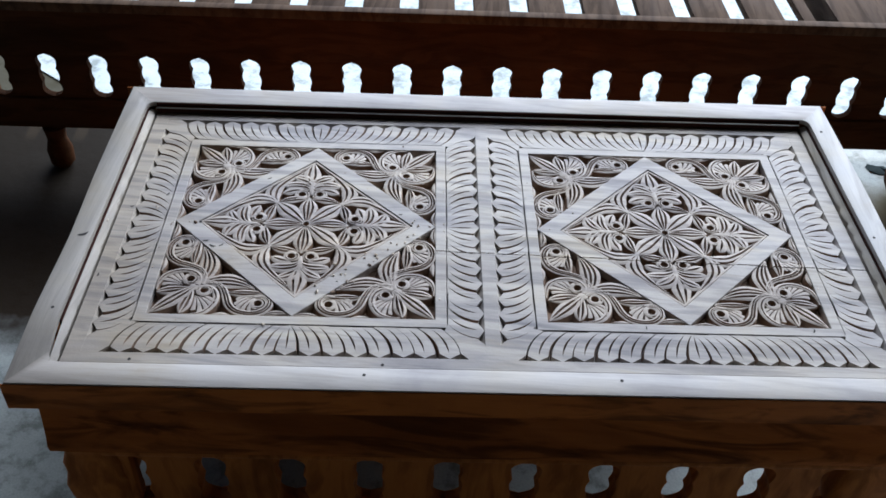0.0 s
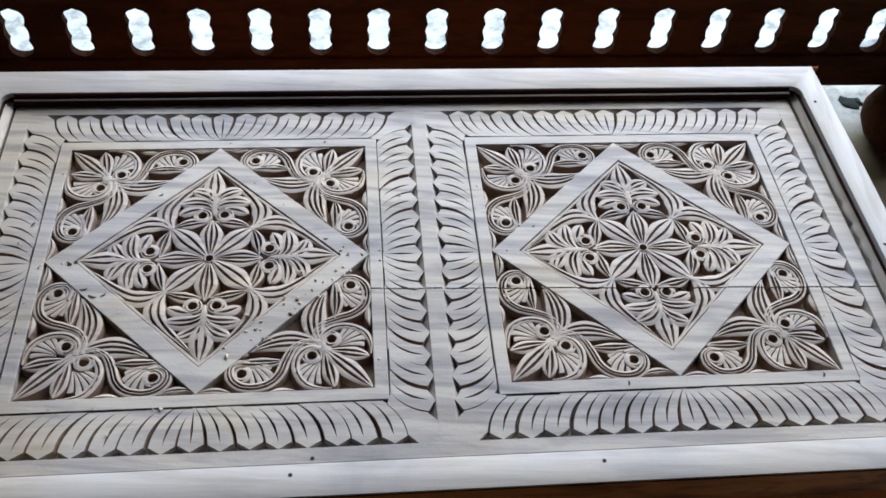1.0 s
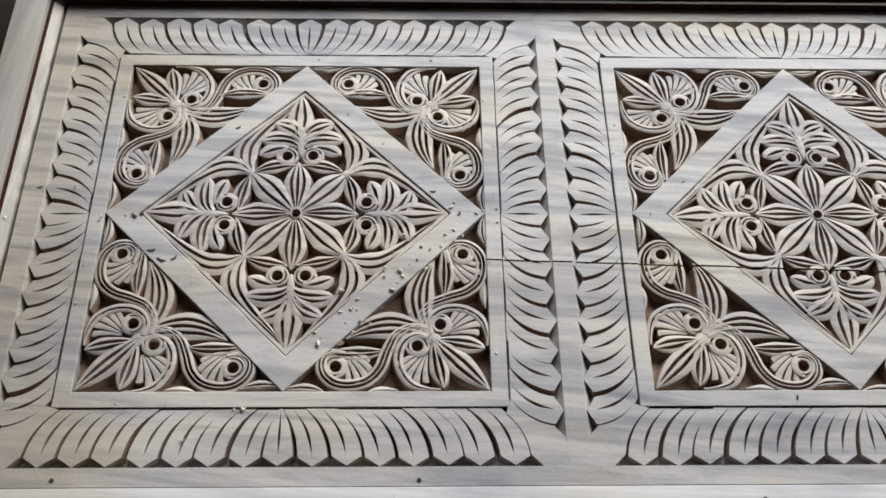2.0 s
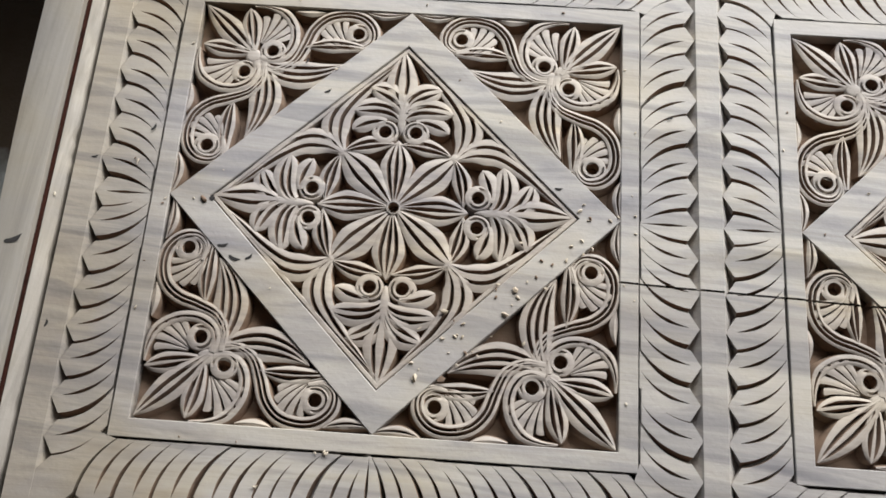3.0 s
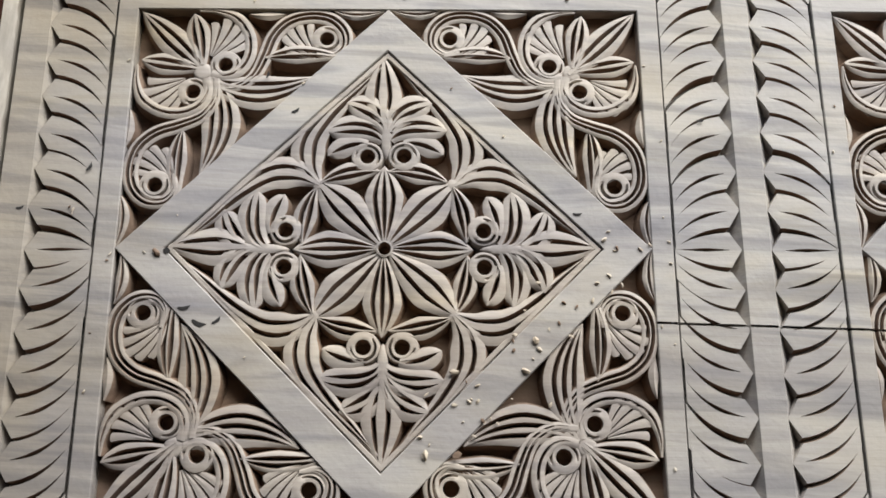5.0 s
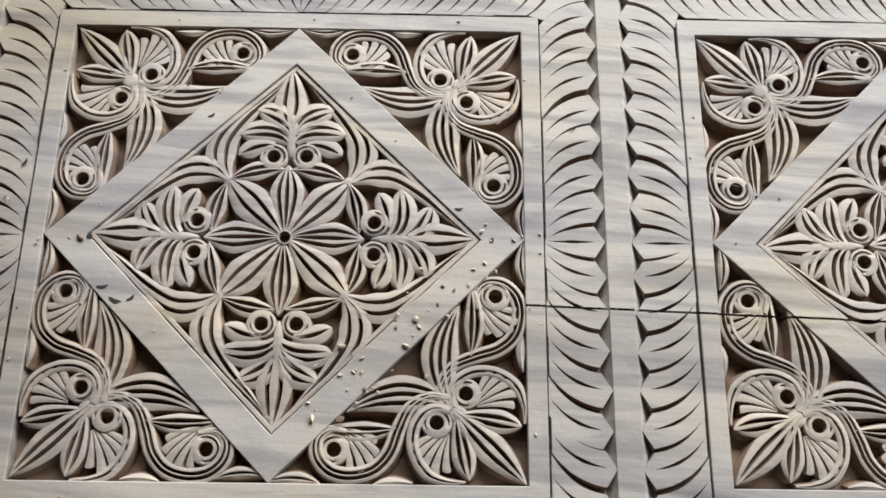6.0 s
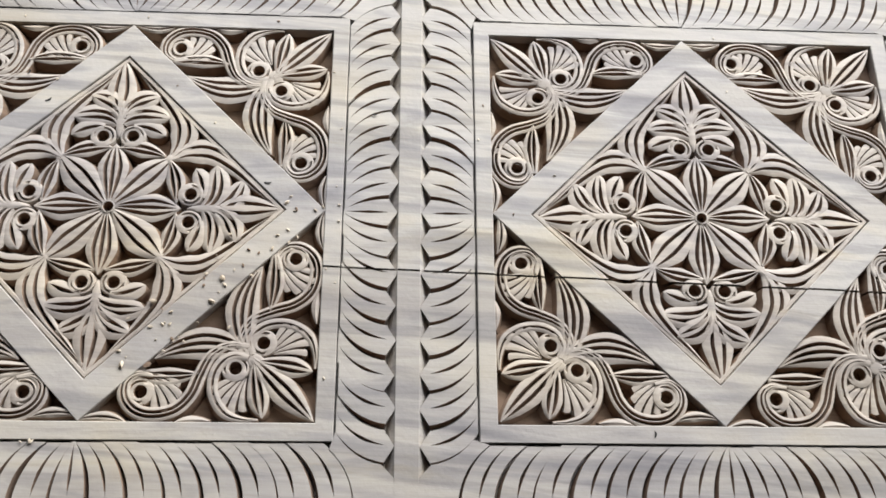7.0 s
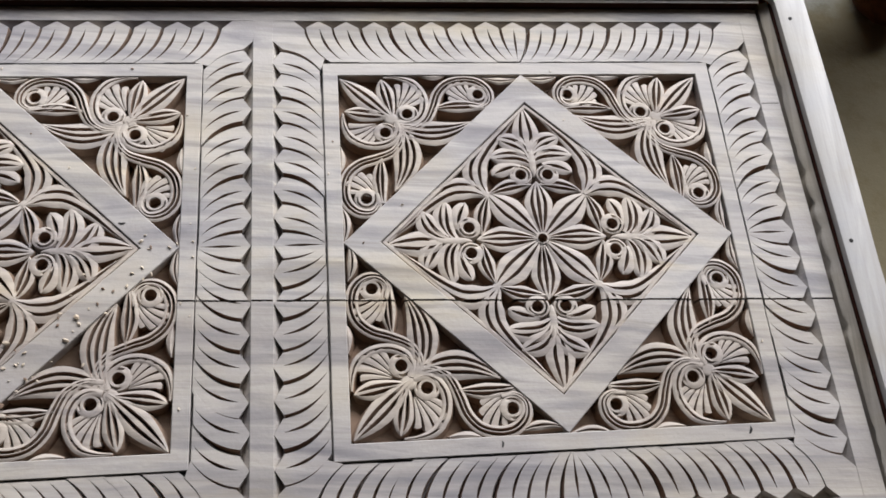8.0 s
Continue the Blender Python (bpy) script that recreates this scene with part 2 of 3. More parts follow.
# ---------------------------------------------------------------- carved table
TOP = 0.450                           # level of the carved boards
FR = 0.467                            # level of the frame
HX = 0.265                            # panel centres at x = -HX, +HX
PITZ = -0.0122
table = thing("carved_table", "low wooden table with a pale carved two-panel top and brown base", "table")


def sweep(axis, widths, grooves, gdepth, dome, top=-0.0006, root=0.0002, tip=0.0008, gw=0.0018):
    """A carved leaf or band along an axis of points, with rounded ribs between gouged lines."""
    n = len(axis)
    ax = np.array(axis, float)
    tan = np.gradient(ax, axis=0)
    tan /= np.linalg.norm(tan, axis=1)[:, None] + 1e-9
    nor = np.stack([-tan[:, 1], tan[:, 0]], 1)
    gs = sorted(grooves)
    stops = [-1.0] + gs + [1.0]
    kinds = []                        # (place across, offset in groove widths, depth, bulge)
    for a, b in zip(stops, stops[1:]):
        kinds += [(a, 0.0 if a == -1.0 else 1.0, 0.0, 0.0), ((a + b) / 2, 0.0, 0.0, 1.0), (b, 0.0 if b == 1.0 else -1.0, 0.0, 0.0)]
        if b != 1.0:
            kinds.append((b, 0.0, 1.0, 0.0))
    verts, faces = [], []
    for i in range(n):
        s = i / (n - 1)
        fade = min(1.0, math.sin(math.pi * min(max((s - 0.03) / 0.90, 0.0), 1.0)) ** 0.75 * 1.12)
        for v, off, deep, bulge in kinds:
            v2 = max(-1.0, min(1.0, v + off * min(0.24, gw * (0.06 + 0.94 * fade) / max(widths[i], 1e-5))))
            z = top - dome * abs(v2) ** 4 - root * (1 - s) ** 3 - tip * s ** 4 + bulge * 0.0002 * fade - deep * gdepth * fade
            p = ax[i] + nor[i] * v2 * widths[i]
            verts.append((p[0], p[1], z))
    m = len(kinds)
    for i in range(n - 1):
        for k in range(m - 1):
            a = i * m + k
            faces.append((a, a + m, a + m + 1, a + 1))
    base = len(verts)
    loop = [i * m for i in range(n)] + [(n - 1) * m + k for k in range(1, m)] + [i * m + m - 1 for i in range(n - 2, -1, -1)] + [k for k in range(m - 2, 0, -1)]
    q = len(loop)
    foot = []
    for j in loop:
        i, k = divmod(j, m)
        out = nor[i] * (-0.0030 if k == 0 else 0.0030 if k == m - 1 else 0.0)
        foot.append((verts[j][0] + out[0], verts[j][1] + out[1], PITZ - 0.001))
    verts += [verts[j] for j in loop] + foot
    for k in range(q):
        k2 = (k + 1) % q
        faces.append((base + k, base + k2, base + q + k2, base + q + k))
    return verts, faces


def fan(centre, r0, lobes, a0, a1, curl=0.0, gdepth=0.0095):
    """A fan of joined lobes about an eye: lobes is a list of outer radii from angle a0 to a1."""
    n, nr = len(lobes), 9
    vs = [0.0, 0.12, 0.28, 0.5, 0.72, 0.88]
    cols = [(k, v) for k in range(n) for v in vs] + [(n - 1, 1.0)]
    verts, faces = [], []
    for k, v in cols:
        ang = a0 + (a1 - a0) * (k + v) / n
        rmax = lobes[k] * (1 - 0.07 * (2 * v - 1) ** 4 if v not in (0.0, 1.0) else 0.91)
        if v == 0.0 and k > 0:
            rmax = 0.91 * 0.5 * (lobes[k] + lobes[k - 1])
        for j in range(nr):
            s = j / (nr - 1)
            r = r0 + (rmax - r0) * s
            a = radians(ang + curl * s * s)
            z = -0.0010 - 0.0016 * (1 - s) ** 2 - 0.0012 * s ** 3
            if v == 0.5:
                z += 0.0004
            if v in (0.0, 1.0):
                z -= gdepth * min(1.0, 0.35 + s * 1.3)
            verts.append(((centre[0] + r * math.cos(a)) * MM, (centre[1] + r * math.sin(a)) * MM, z))
    m = len(cols)
    for k in range(m - 1):
        for j in range(nr - 1):
            a = k * nr + j
            faces.append((a, a + 1, a + nr + 1, a + nr))
    base = len(verts)
    loop = list(range(nr)) + [k * nr + nr - 1 for k in range(1, m)] + [(m - 1) * nr + j for j in range(nr - 2, -1, -1)]
    q = len(loop)
    verts += [verts[j] for j in loop] + [(verts[j][0], verts[j][1], PITZ - 0.001) for j in loop]
    for k in range(q - 1):
        faces.append((base + k, base + k + 1, base + q + k + 1, base + q + k))
    return verts, faces


MM = 0.001


def bezier(p0, p1, p2, n=15):
    out = []
    for i in range(n):
        s = i / (n - 1)
        out.append([(1 - s) ** 2 * a + 2 * s * (1 - s) * b + s * s * c for a, b, c in zip(p0, p1, p2)])
    return out


def spline(pts, per=6):
    pts = [np.array(p, float) for p in pts]
    pts = [2 * pts[0] - pts[1]] + pts + [2 * pts[-1] - pts[-2]]
    out = []
    for k in range(1, len(pts) - 2):
        p0, p1, p2, p3 = pts[k - 1:k + 3]
        for i in range(per):
            s = i / per
            out.append(0.5 * (2 * p1 + (p2 - p0) * s + (2 * p0 - 5 * p1 + 4 * p2 - p3) * s * s + (3 * p1 - p0 - 3 * p2 + p3) * s ** 3))
    return out + [pts[-2]]


def petal_width(s, w, belly=0.55, root=0.16, blunt=0.8):
    if s < belly:
        k = 1 - s / belly
        f = 1 - (1 - root) * k ** 1.45
    else:
        f = max(0.0, 1 - ((s - belly) / (1 - belly)) ** 1.45) ** blunt
    return max(0.0003, 0.5 * w * f)


def leaf(p0, p1, p2, w, grooves=(-0.33, 0.33), belly=0.55, root=0.16, blunt=0.8, gdepth=0.0105, dome=0.0013, n=19):
    ax = [(a * MM, b * MM) for a, b in bezier(p0, p1, p2, n)]
    return sweep(ax, [petal_width(i / (n - 1), w * MM, belly, root, blunt) for i in range(n)], grooves, gdepth, dome)


def ribbon(pts, w, grooves, belly=0.3, root=0.2, blunt=0.8):
    """A leaf whose tip trails off along a curve through several points."""
    ax = [(a * MM, b * MM) for a, b in spline(pts, 5)]
    n = len(ax)
    return sweep(ax, [max(0.0012, petal_width(i / (n - 1), w * MM, belly, root, blunt)) for i in range(n)], grooves, 0.0105, 0.0013)


def band(pts, w, grooves=(-0.3, 0.35), start=0.25, end=0.5, gdepth=0.0095):
    ax = [(a * MM, b * MM) for a, b in spline(pts)]
    n = len(ax)
    ws = []
    for i in range(n):
        s = i / (n - 1)
        f = min(1.0, start + (1 - start) * s / 0.3, end + (1 - end) * (1 - s) / 0.25)
        ws.append(max(0.0004, 0.5 * w * MM * f))
    return sweep(ax, ws, grooves, gdepth, 0.0010, root=0.0, tip=0.0, gw=0.0014)


def eyelet(hole, ring, outer, facing, cut=0.0066, seg=24):
    """A drilled hole in a flush boss, with a crescent cut round the side that it faces (degrees)."""
    prof = [(hole, PITZ - 0.001, 0), (hole, -0.0016, 0), (hole + 0.4, -0.0008, 0), (max(hole + 0.5, ring - 1.2), -0.0006, 0), (ring, -0.0008, cut), (ring + 1.1, -0.0010, 0), (outer - 0.6, -0.0013, 0),
            (outer, -0.0022, 0), (outer + 1.5, PITZ - 0.001, 0)]
    verts, faces = [], []
    for r, z, sunk in prof:
        for k in range(seg):
            a = 2 * math.pi * k / seg
            deep = sunk * min(1.0, max(0.0, 0.45 + math.cos(a - radians(facing))))
            verts.append((r * MM * math.cos(a), r * MM * math.sin(a), z - deep))
    for i in range(len(prof) - 1):
        for k in range(seg):
            k2 = (k + 1) % seg
            faces.append((i * seg + k, i * seg + k2, (i + 1) * seg + k2, (i + 1) * seg + k))
    return verts, faces


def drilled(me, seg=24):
    """The hole's wall takes the brown cut wood, with shade in its colour."""
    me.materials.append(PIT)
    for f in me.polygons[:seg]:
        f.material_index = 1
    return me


def web(rx, ry, lift=0.0, seg=20):
    """The solid wood between the roots of the leaves."""
    verts, faces = [(0, 0, lift - 0.0013)], []
    for f, z in ((0.6, lift - 0.0014), (0.85, lift - 0.0018), (1.0, lift * 0.6 - 0.0030), (1.12, PITZ - 0.001)):
        for k in range(seg):
            a = 2 * math.pi * k / seg
            verts.append((f * rx * MM * math.cos(a), f * ry * MM * math.sin(a), z))
    for k in range(seg):
        k2 = (k + 1) % seg
        faces.append((0, 1 + k, 1 + k2))
        for i in range(3):
            faces.append((1 + i * seg + k, 1 + (i + 1) * seg + k, 1 + (i + 1) * seg + k2, 1 + i * seg + k2))
    return verts, faces


# Corner spray, in millimetres from the corner of the carved square; drawn on one side of the diagonal.
CORNER = [
    ("leaf", leaf((51, 48), (48, 26), (43, 4), 18, (-0.34, 0.34), belly=0.62, root=0.35, blunt=0.6)),
    ("fan", fan((56, 42), 4.0, [32, 37, 39, 37, 32], -86, -12, -6)),
    ("scroll", band([(46, 2), (60, 2.5), (74, 8), (83.5, 22), (85, 38), (79, 51), (68, 57), (57, 55)], 9, (0.05,), 0.2, 0.8)),
    ("scroll", band([(58, 63), (75, 63), (88.5, 54), (96, 38), (102, 21), (113, 9), (129, 4.5), (144, 7), (154, 17), (155, 30), (146, 37.5), (134, 36)], 11.5, (-0.34, 0.30), 0.5, 0.3)),
    ("fan", fan((141, 39), 4.0, [30, 35, 38, 37, 32], 184, 252, 8)),
    ("leaf", leaf((148, 41), (120, 37), (96, 42), 15.5, (-0.32, 0.32), belly=0.5, root=0.45)),
    ("leaf", leaf((56, 58), (99, 79), (136, 53), 29, (-0.48, 0.0, 0.48), belly=0.48, root=0.3)),
    ("leaf", leaf((189, 2), (168, 9), (150, 1), 9, (0.0,))),
    ("leaf", leaf((83, 2), (98, 5), (112, 1), 7, ())),
]
CORNER_MID = [("leaf", leaf((54, 54), (26, 26), (2, 2), 23, (-0.33, 0.33), belly=0.5, root=0.3))]
CORNER_EYES = [(68, 46, 80), (143, 24, 10)]

# Rosette, in millimetres from the panel's centre; drawn in one eighth, mirrored and turned.
AXIS = [
    ("leaf", leaf((0, 5), (0, 32), (0, 63), 28, (-0.48, 0.0, 0.48), belly=0.6)),
    ("leaf", leaf((0, 97), (0, 120), (0, 151), 28, (-0.36, 0.36), belly=0.42, root=0.3)),
]
EIGHTH = [
    ("leaf", leaf((46, 50), (27, 60), (3, 59), 17, (-0.33, 0.33), belly=0.5)),
    ("leaf", ribbon([(48, 48), (64, 56.5), (84, 56), (106, 42), (128, 21), (148, 2)], 25, (-0.36, 0.36), 0.30, 0.16, 1.25)),
    ("leaf", leaf((1, 90), (4, 109), (31, 114), 22, (-0.3, 0.3), belly=0.66, root=0.42, blunt=0.45)),
    ("leaf", leaf((1, 83), (10, 99), (44, 91), 21.5, (-0.3, 0.3), belly=0.68, root=0.45, blunt=0.42)),
    ("leaf", leaf((12, 80), (24, 83), (41, 72), 16, (-0.05,), belly=0.7, root=0.45, blunt=0.5)),
]
DIAGONAL = [("leaf", leaf((3.6, 3.6), (24, 24), (51, 51), 30, (-0.36, 0.36), belly=0.6))]


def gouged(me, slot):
    """Gouged lines: browner wood under the weathered surface, with shade in its colour."""
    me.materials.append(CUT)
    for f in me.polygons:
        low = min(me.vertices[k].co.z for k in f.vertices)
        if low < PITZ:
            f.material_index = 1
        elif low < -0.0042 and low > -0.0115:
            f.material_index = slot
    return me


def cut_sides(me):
    """Sawn-out sides take the sunk ground's shade-darkened brown, gouged lines that of cut wood."""
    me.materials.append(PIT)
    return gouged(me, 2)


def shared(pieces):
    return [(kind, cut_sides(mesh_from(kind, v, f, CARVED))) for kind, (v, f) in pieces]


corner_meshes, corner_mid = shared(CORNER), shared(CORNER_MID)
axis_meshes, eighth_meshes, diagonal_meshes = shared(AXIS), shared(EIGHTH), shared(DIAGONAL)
eye_meshes = {facing: drilled(mesh_from("eyelet", *eyelet(5.4, 9.0, 11.8, facing, 0.0078), CARVED)) for a, b, facing in CORNER_EYES}
small_eye_mesh = drilled(mesh_from("eyelet", *eyelet(5.4, 8.6, 11.6, 115, 0.0078), CARVED))
centre_mesh = drilled(mesh_from("eyelet", *eyelet(4.4, 5.0, 5.4, 0, 0.0), CARVED))
corner_web = mesh_from("web", *web(7.5, 7.5, 0.0002), CARVED)
node_web = mesh_from("web", *web(4.6, 4.6, 0.0001), CARVED)
palmette_web = mesh_from("web", *web(4.0, 18.0, 0.0005), CARVED)
carver = random.Random(7)
MIRROR = Matrix(((0, 1, 0, 0), (1, 0, 0, 0), (0, 0, 1, 0), (0, 0, 0, 1)))


def hand(amount=1.0):
    """The unevenness of hand carving."""
    return (Matrix.Translation((carver.uniform(-0.8, 0.8) * MM * amount, carver.uniform(-0.8, 0.8) * MM * amount, carver.uniform(-0.6, 0.1) * MM))
            @ Matrix.Rotation(radians(carver.uniform(-1.3, 1.3) * amount), 4, "Z")
            @ Matrix.Diagonal((1 + carver.uniform(-0.012, 0.015) * amount, 1 + carver.uniform(-0.012, 0.015) * amount, 1, 1)))


# Border scallops: pitch along the side, base at the incised square, points at the outer line.
BASE, PITCH = 0.2068, 0.0297


def lean(t):
    a = abs(t)
    return math.copysign(a - 0.026 * (1 - math.exp(-a / 0.020)), t)


def scallop_edge(t, s, tip):
    """Where the cut that ends at t on the outer line lies, s of the way out from the incised square."""
    valley = tip - 0.0095
    b = lean(t)
    c = (t + 0.12 * (b - t), BASE + 0.4 * (valley - BASE))
    return ((1 - s) ** 2 * b + 2 * s * (1 - s) * c[0] + s * s * t,
            (1 - s) ** 2 * BASE + 2 * s * (1 - s) * c[1] + s * s * valley)


def scallop(i, tip):
    valley = tip - 0.0095
    t0, t1 = (i - 0.5) * PITCH, (i + 0.5) * PITCH
    ns, verts, faces = 17, [], []
    for k in range(ns):
        s = k / (ns - 1)
        side = min(1.0, max(0.0, (s - 0.05) / 0.55)) ** 0.8
        mid = side * min(1.0, max(0.0, (0.85 - s) / 0.28)) ** 0.7
        h0, h1 = 0.005 + 0.055 * side, 0.005 + 0.050 * mid
        vs = [0.0, h0, 0.25, 0.5 - h1, 0.5, 0.5 + h1, 0.75, 1.0 - h0, 1.0]
        for j, v in enumerate(vs):
            t = t0 + (t1 - t0) * v
            x, y = scallop_edge(t, s, tip)
            y += (tip - valley) * (1 - abs(2 * v - 1)) * s ** 3
            z = -0.0004 + (0.0001 if j in (2, 6) else 0.0)
            if j in (0, 8):
                z -= 0.0100 * side
            elif j == 4:
                z -= 0.0098 * mid
            verts.append((x, y, z))
    m = len(vs)
    for k in range(ns - 1):
        for j in range(m - 1):
            a = k * m + j
            faces.append((a, a + m, a + m + 1, a + 1))
    base = len(verts)
    loop = [(ns - 1) * m + j for j in range(m)]
    verts += [verts[j] for j in loop] + [(verts[j][0], verts[j][1], -0.012) for j in loop]
    for j in range(m - 1):
        faces.append((base + j, base + j + 1, base + m + j + 1, base + m + j))
    return verts, faces


TIPX, TIPY = 0.2545, 0.2590
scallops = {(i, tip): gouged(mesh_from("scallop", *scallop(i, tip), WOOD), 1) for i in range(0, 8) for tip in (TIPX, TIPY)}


def prism(outline, z0, z1, chamfer=0.0):
    bm = bmesh.new()
    low = [bm.verts.new((x, y, z0)) for x, y in outline]
    top = [bm.verts.new((x, y, z1)) for x, y in outline]
    n = len(outline)
    face = bm.faces.new(top)
    for k in range(n):
        bm.faces.new((low[k], low[(k + 1) % n], top[(k + 1) % n], top[k]))
    if chamfer:
        rims = [e for e in face.edges if (e.verts[0].co - e.verts[1].co).length > 0.06] if n == 4 else list(face.edges)
        bmesh.ops.bevel(bm, geom=rims, offset=chamfer, segments=1, affect="EDGES")
    return bm


def carved_panel(cx, name_label):
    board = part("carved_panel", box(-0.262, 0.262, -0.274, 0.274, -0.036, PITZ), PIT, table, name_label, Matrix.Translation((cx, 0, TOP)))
    # plain square round the carving, mitred, and the diamond
    for k in range(4):
        rot = Matrix.Rotation(radians(90 * k), 4, "Z")
        c, o = 0.190, 0.2053
        part("square_band", prism([(-o, o), (-c, c), (c, c), (o, o)][::-1], PITZ - 0.001, 0, 0.0007), WOOD, board, "", rot)
        i, e = 0.1555, 0.1905
        part("diamond_band", prism([(0, e), (0, i), (i, 0), (e, 0)][::-1], PITZ - 0.001, 0, 0.0007), WOOD, board, "", rot)
        part("inner_lip", prism([(0, 0.1543), (0, 0.1492), (0.1492, 0), (0.1543, 0)][::-1], PITZ - 0.001, -0.0012, 0.0006), CARVED, board, "", rot)
        # ground of the border, sloped up to the outer line
        tip, other = (TIPY, TIPX) if k % 2 == 0 else (TIPX, TIPY)
        bm = bmesh.new()
        for quad in ([(-0.2, 0.203, -0.0105), (0.2, 0.203, -0.0105), (other - 0.012, tip - 0.0065, -0.0105), (-other + 0.012, tip - 0.0065, -0.0105)],
                     [(-other + 0.012, tip - 0.0065, -0.0105), (other - 0.012, tip - 0.0065, -0.0105), (other - 0.022, tip + 0.0008, 0.0), (-other + 0.022, tip + 0.0008, 0.0)]):
            if k == 2:                # the front row is cut straight down
                quad = [(x, y, -0.0115) for x, y, z in quad]
            bm.faces.new([bm.verts.new(q) for q in quad])
        part("border_ground", bm, WOOD, board, "", rot)
        # plain corner left between two rows of scallops
        last = 7.5 * PITCH + 0.0004
        row = [scallop_edge(last, q / 8, tip) for q in range(9)]
        col = [scallop_edge(last, q / 8, other) for q in range(8, -1, -1)]
        outline = row + [(last + 0.011, tip + 0.001), (other + 0.001, tip + 0.001), (other + 0.001, last + 0.011)] + [(y, x) for x, y in col[:-1]]
        part("plain_corner", prism(outline[::-1], -0.0125, -0.0003), WOOD, board, "", rot)
        for i in range(-7, 8):
            flip = Matrix.Diagonal((-1 if i < 0 else 1, 1, 1, 1))
            under("scallop", scallops[abs(i), tip], board, rot @ hand(0.2) @ flip)
    # corner sprays
    for sx in (-1, 1):
        for sy in (-1, 1):
            m = Matrix(((-sx, 0, 0, sx * 0.190), (0, -sy, 0, sy * 0.190), (0, 0, 1, 0), (0, 0, 0, 1)))
            for side in (Matrix.Identity(4), MIRROR):
                for kind, me in corner_meshes:
                    under(kind, me, board, m @ side @ hand())
                for a, b, facing in CORNER_EYES:
                    under("eyelet", eye_meshes[facing], board, m @ side @ Matrix.Translation((a * MM, b * MM, 0)) @ hand())
            for kind, me in corner_mid:
                under(kind, me, board, m @ hand())
            under("web", corner_web, board, m @ Matrix.Translation((52 * MM, 52 * MM, 0)))
    # rosette
    under("eyelet", centre_mesh, board, Matrix.Translation((0, 0, 0.0006)))
    for k in range(4):
        rot = Matrix.Rotation(radians(90 * k), 4, "Z")
        for kind, me in axis_meshes + diagonal_meshes:
            under(kind, me, board, rot @ hand(0.9))
        under("web", node_web, board, rot @ Matrix.Translation((49 * MM, 49 * MM, 0)))
        under("web", palmette_web, board, rot @ Matrix.Translation((0, 86 * MM, 0)))
        for side in (Matrix.Identity(4), Matrix.Diagonal((-1, 1, 1, 1))):
            for kind, me in eighth_meshes:
                under(kind, me, board, rot @ side @ hand(0.9))
            under("eyelet", small_eye_mesh, board, rot @ side @ Matrix.Translation((13.5 * MM, 70.5 * MM, 0.0002)) @ hand(0.5))
    return board


panels = [carved_panel(-HX, "pale carved wood panel with a diamond, leaf sprays and rosette"),
          carved_panel(HX, "pale carved wood panel with a diamond, split along the plank joint")]

# plain margins of the carved boards
MX, MY = 0.5415, 0.2770
FRONT = -0.2775                       # where the flush front rail meets the carved boards
in0, in1 = HX - TIPX - 0.0008, HX + TIPX + 0.0008
margin_y = TIPY + 0.0008
for x0, x1, y0, y1 in ((-MX, MX, margin_y, MY), (-MX, MX, FRONT + 0.0006, -margin_y),
                       (-in0, in0, -margin_y, margin_y), (-MX, -in1, -margin_y, margin_y), (in1, MX, -margin_y, margin_y)):
    part("plain_margin", box(x0, x1, y0, y1, TOP - 0.03, TOP), WOOD, table)

# open joint between the two planks on the right-hand half
def open_joint(ob):
    mw = ob.matrix_world.copy()
    bm = bmesh.new()
    bm.from_mesh(ob.data)
    bm.transform(mw)
    half = 0.0009
    no = Vector((-SEAM[1], 1, 0)).normalized()
    side = []
    for sgn in (1, -1):
        b2 = bm.copy()
        bmesh.ops.bisect_plane(b2, geom=b2.verts[:] + b2.edges[:] + b2.faces[:], plane_co=Vector((0, SEAM[0], 0)) + no * half * sgn,
                               plane_no=no * sgn, clear_inner=True)
        side.append(b2)
    me = bpy.data.meshes.new(ob.data.name)
    tmp = bpy.data.meshes.new("half")
    side[1].to_mesh(tmp)
    side[0].from_mesh(tmp)
    side[0].transform(mw.inverted())
    side[0].to_mesh(me)
    for m in ob.data.materials:
        me.materials.append(m)
    for b in (bm, *side):
        b.free()
    bpy.data.meshes.remove(tmp)
    ob.data = me


bpy.context.view_layer.update()
for ob in [o for o in table.children_recursive if o.type == "MESH" and o.name.split(".")[0] not in ("carved_panel", "border_ground")]:
    cs = [ob.matrix_world @ Vector(c) for c in ob.bound_box]
    ds = [c.y - SEAM[0] - SEAM[1] * c.x for c in cs]
    if min(ds) < -0.0006 and max(ds) > 0.0006 and min(c.x for c in cs) > -0.085:
        open_joint(ob)

# frame with its two-stepped inner edge
OX, OY0, OY1 = 0.5925, -0.3140, 0.331
IX, IY = 0.5575, 0.2855
LX, LY = 0.5452, 0.2790


def hollow(y):
    """The long-worn outer edge of the side rails."""
    return 0.004 * math.exp(-((y + 0.06) / 0.10) ** 2)


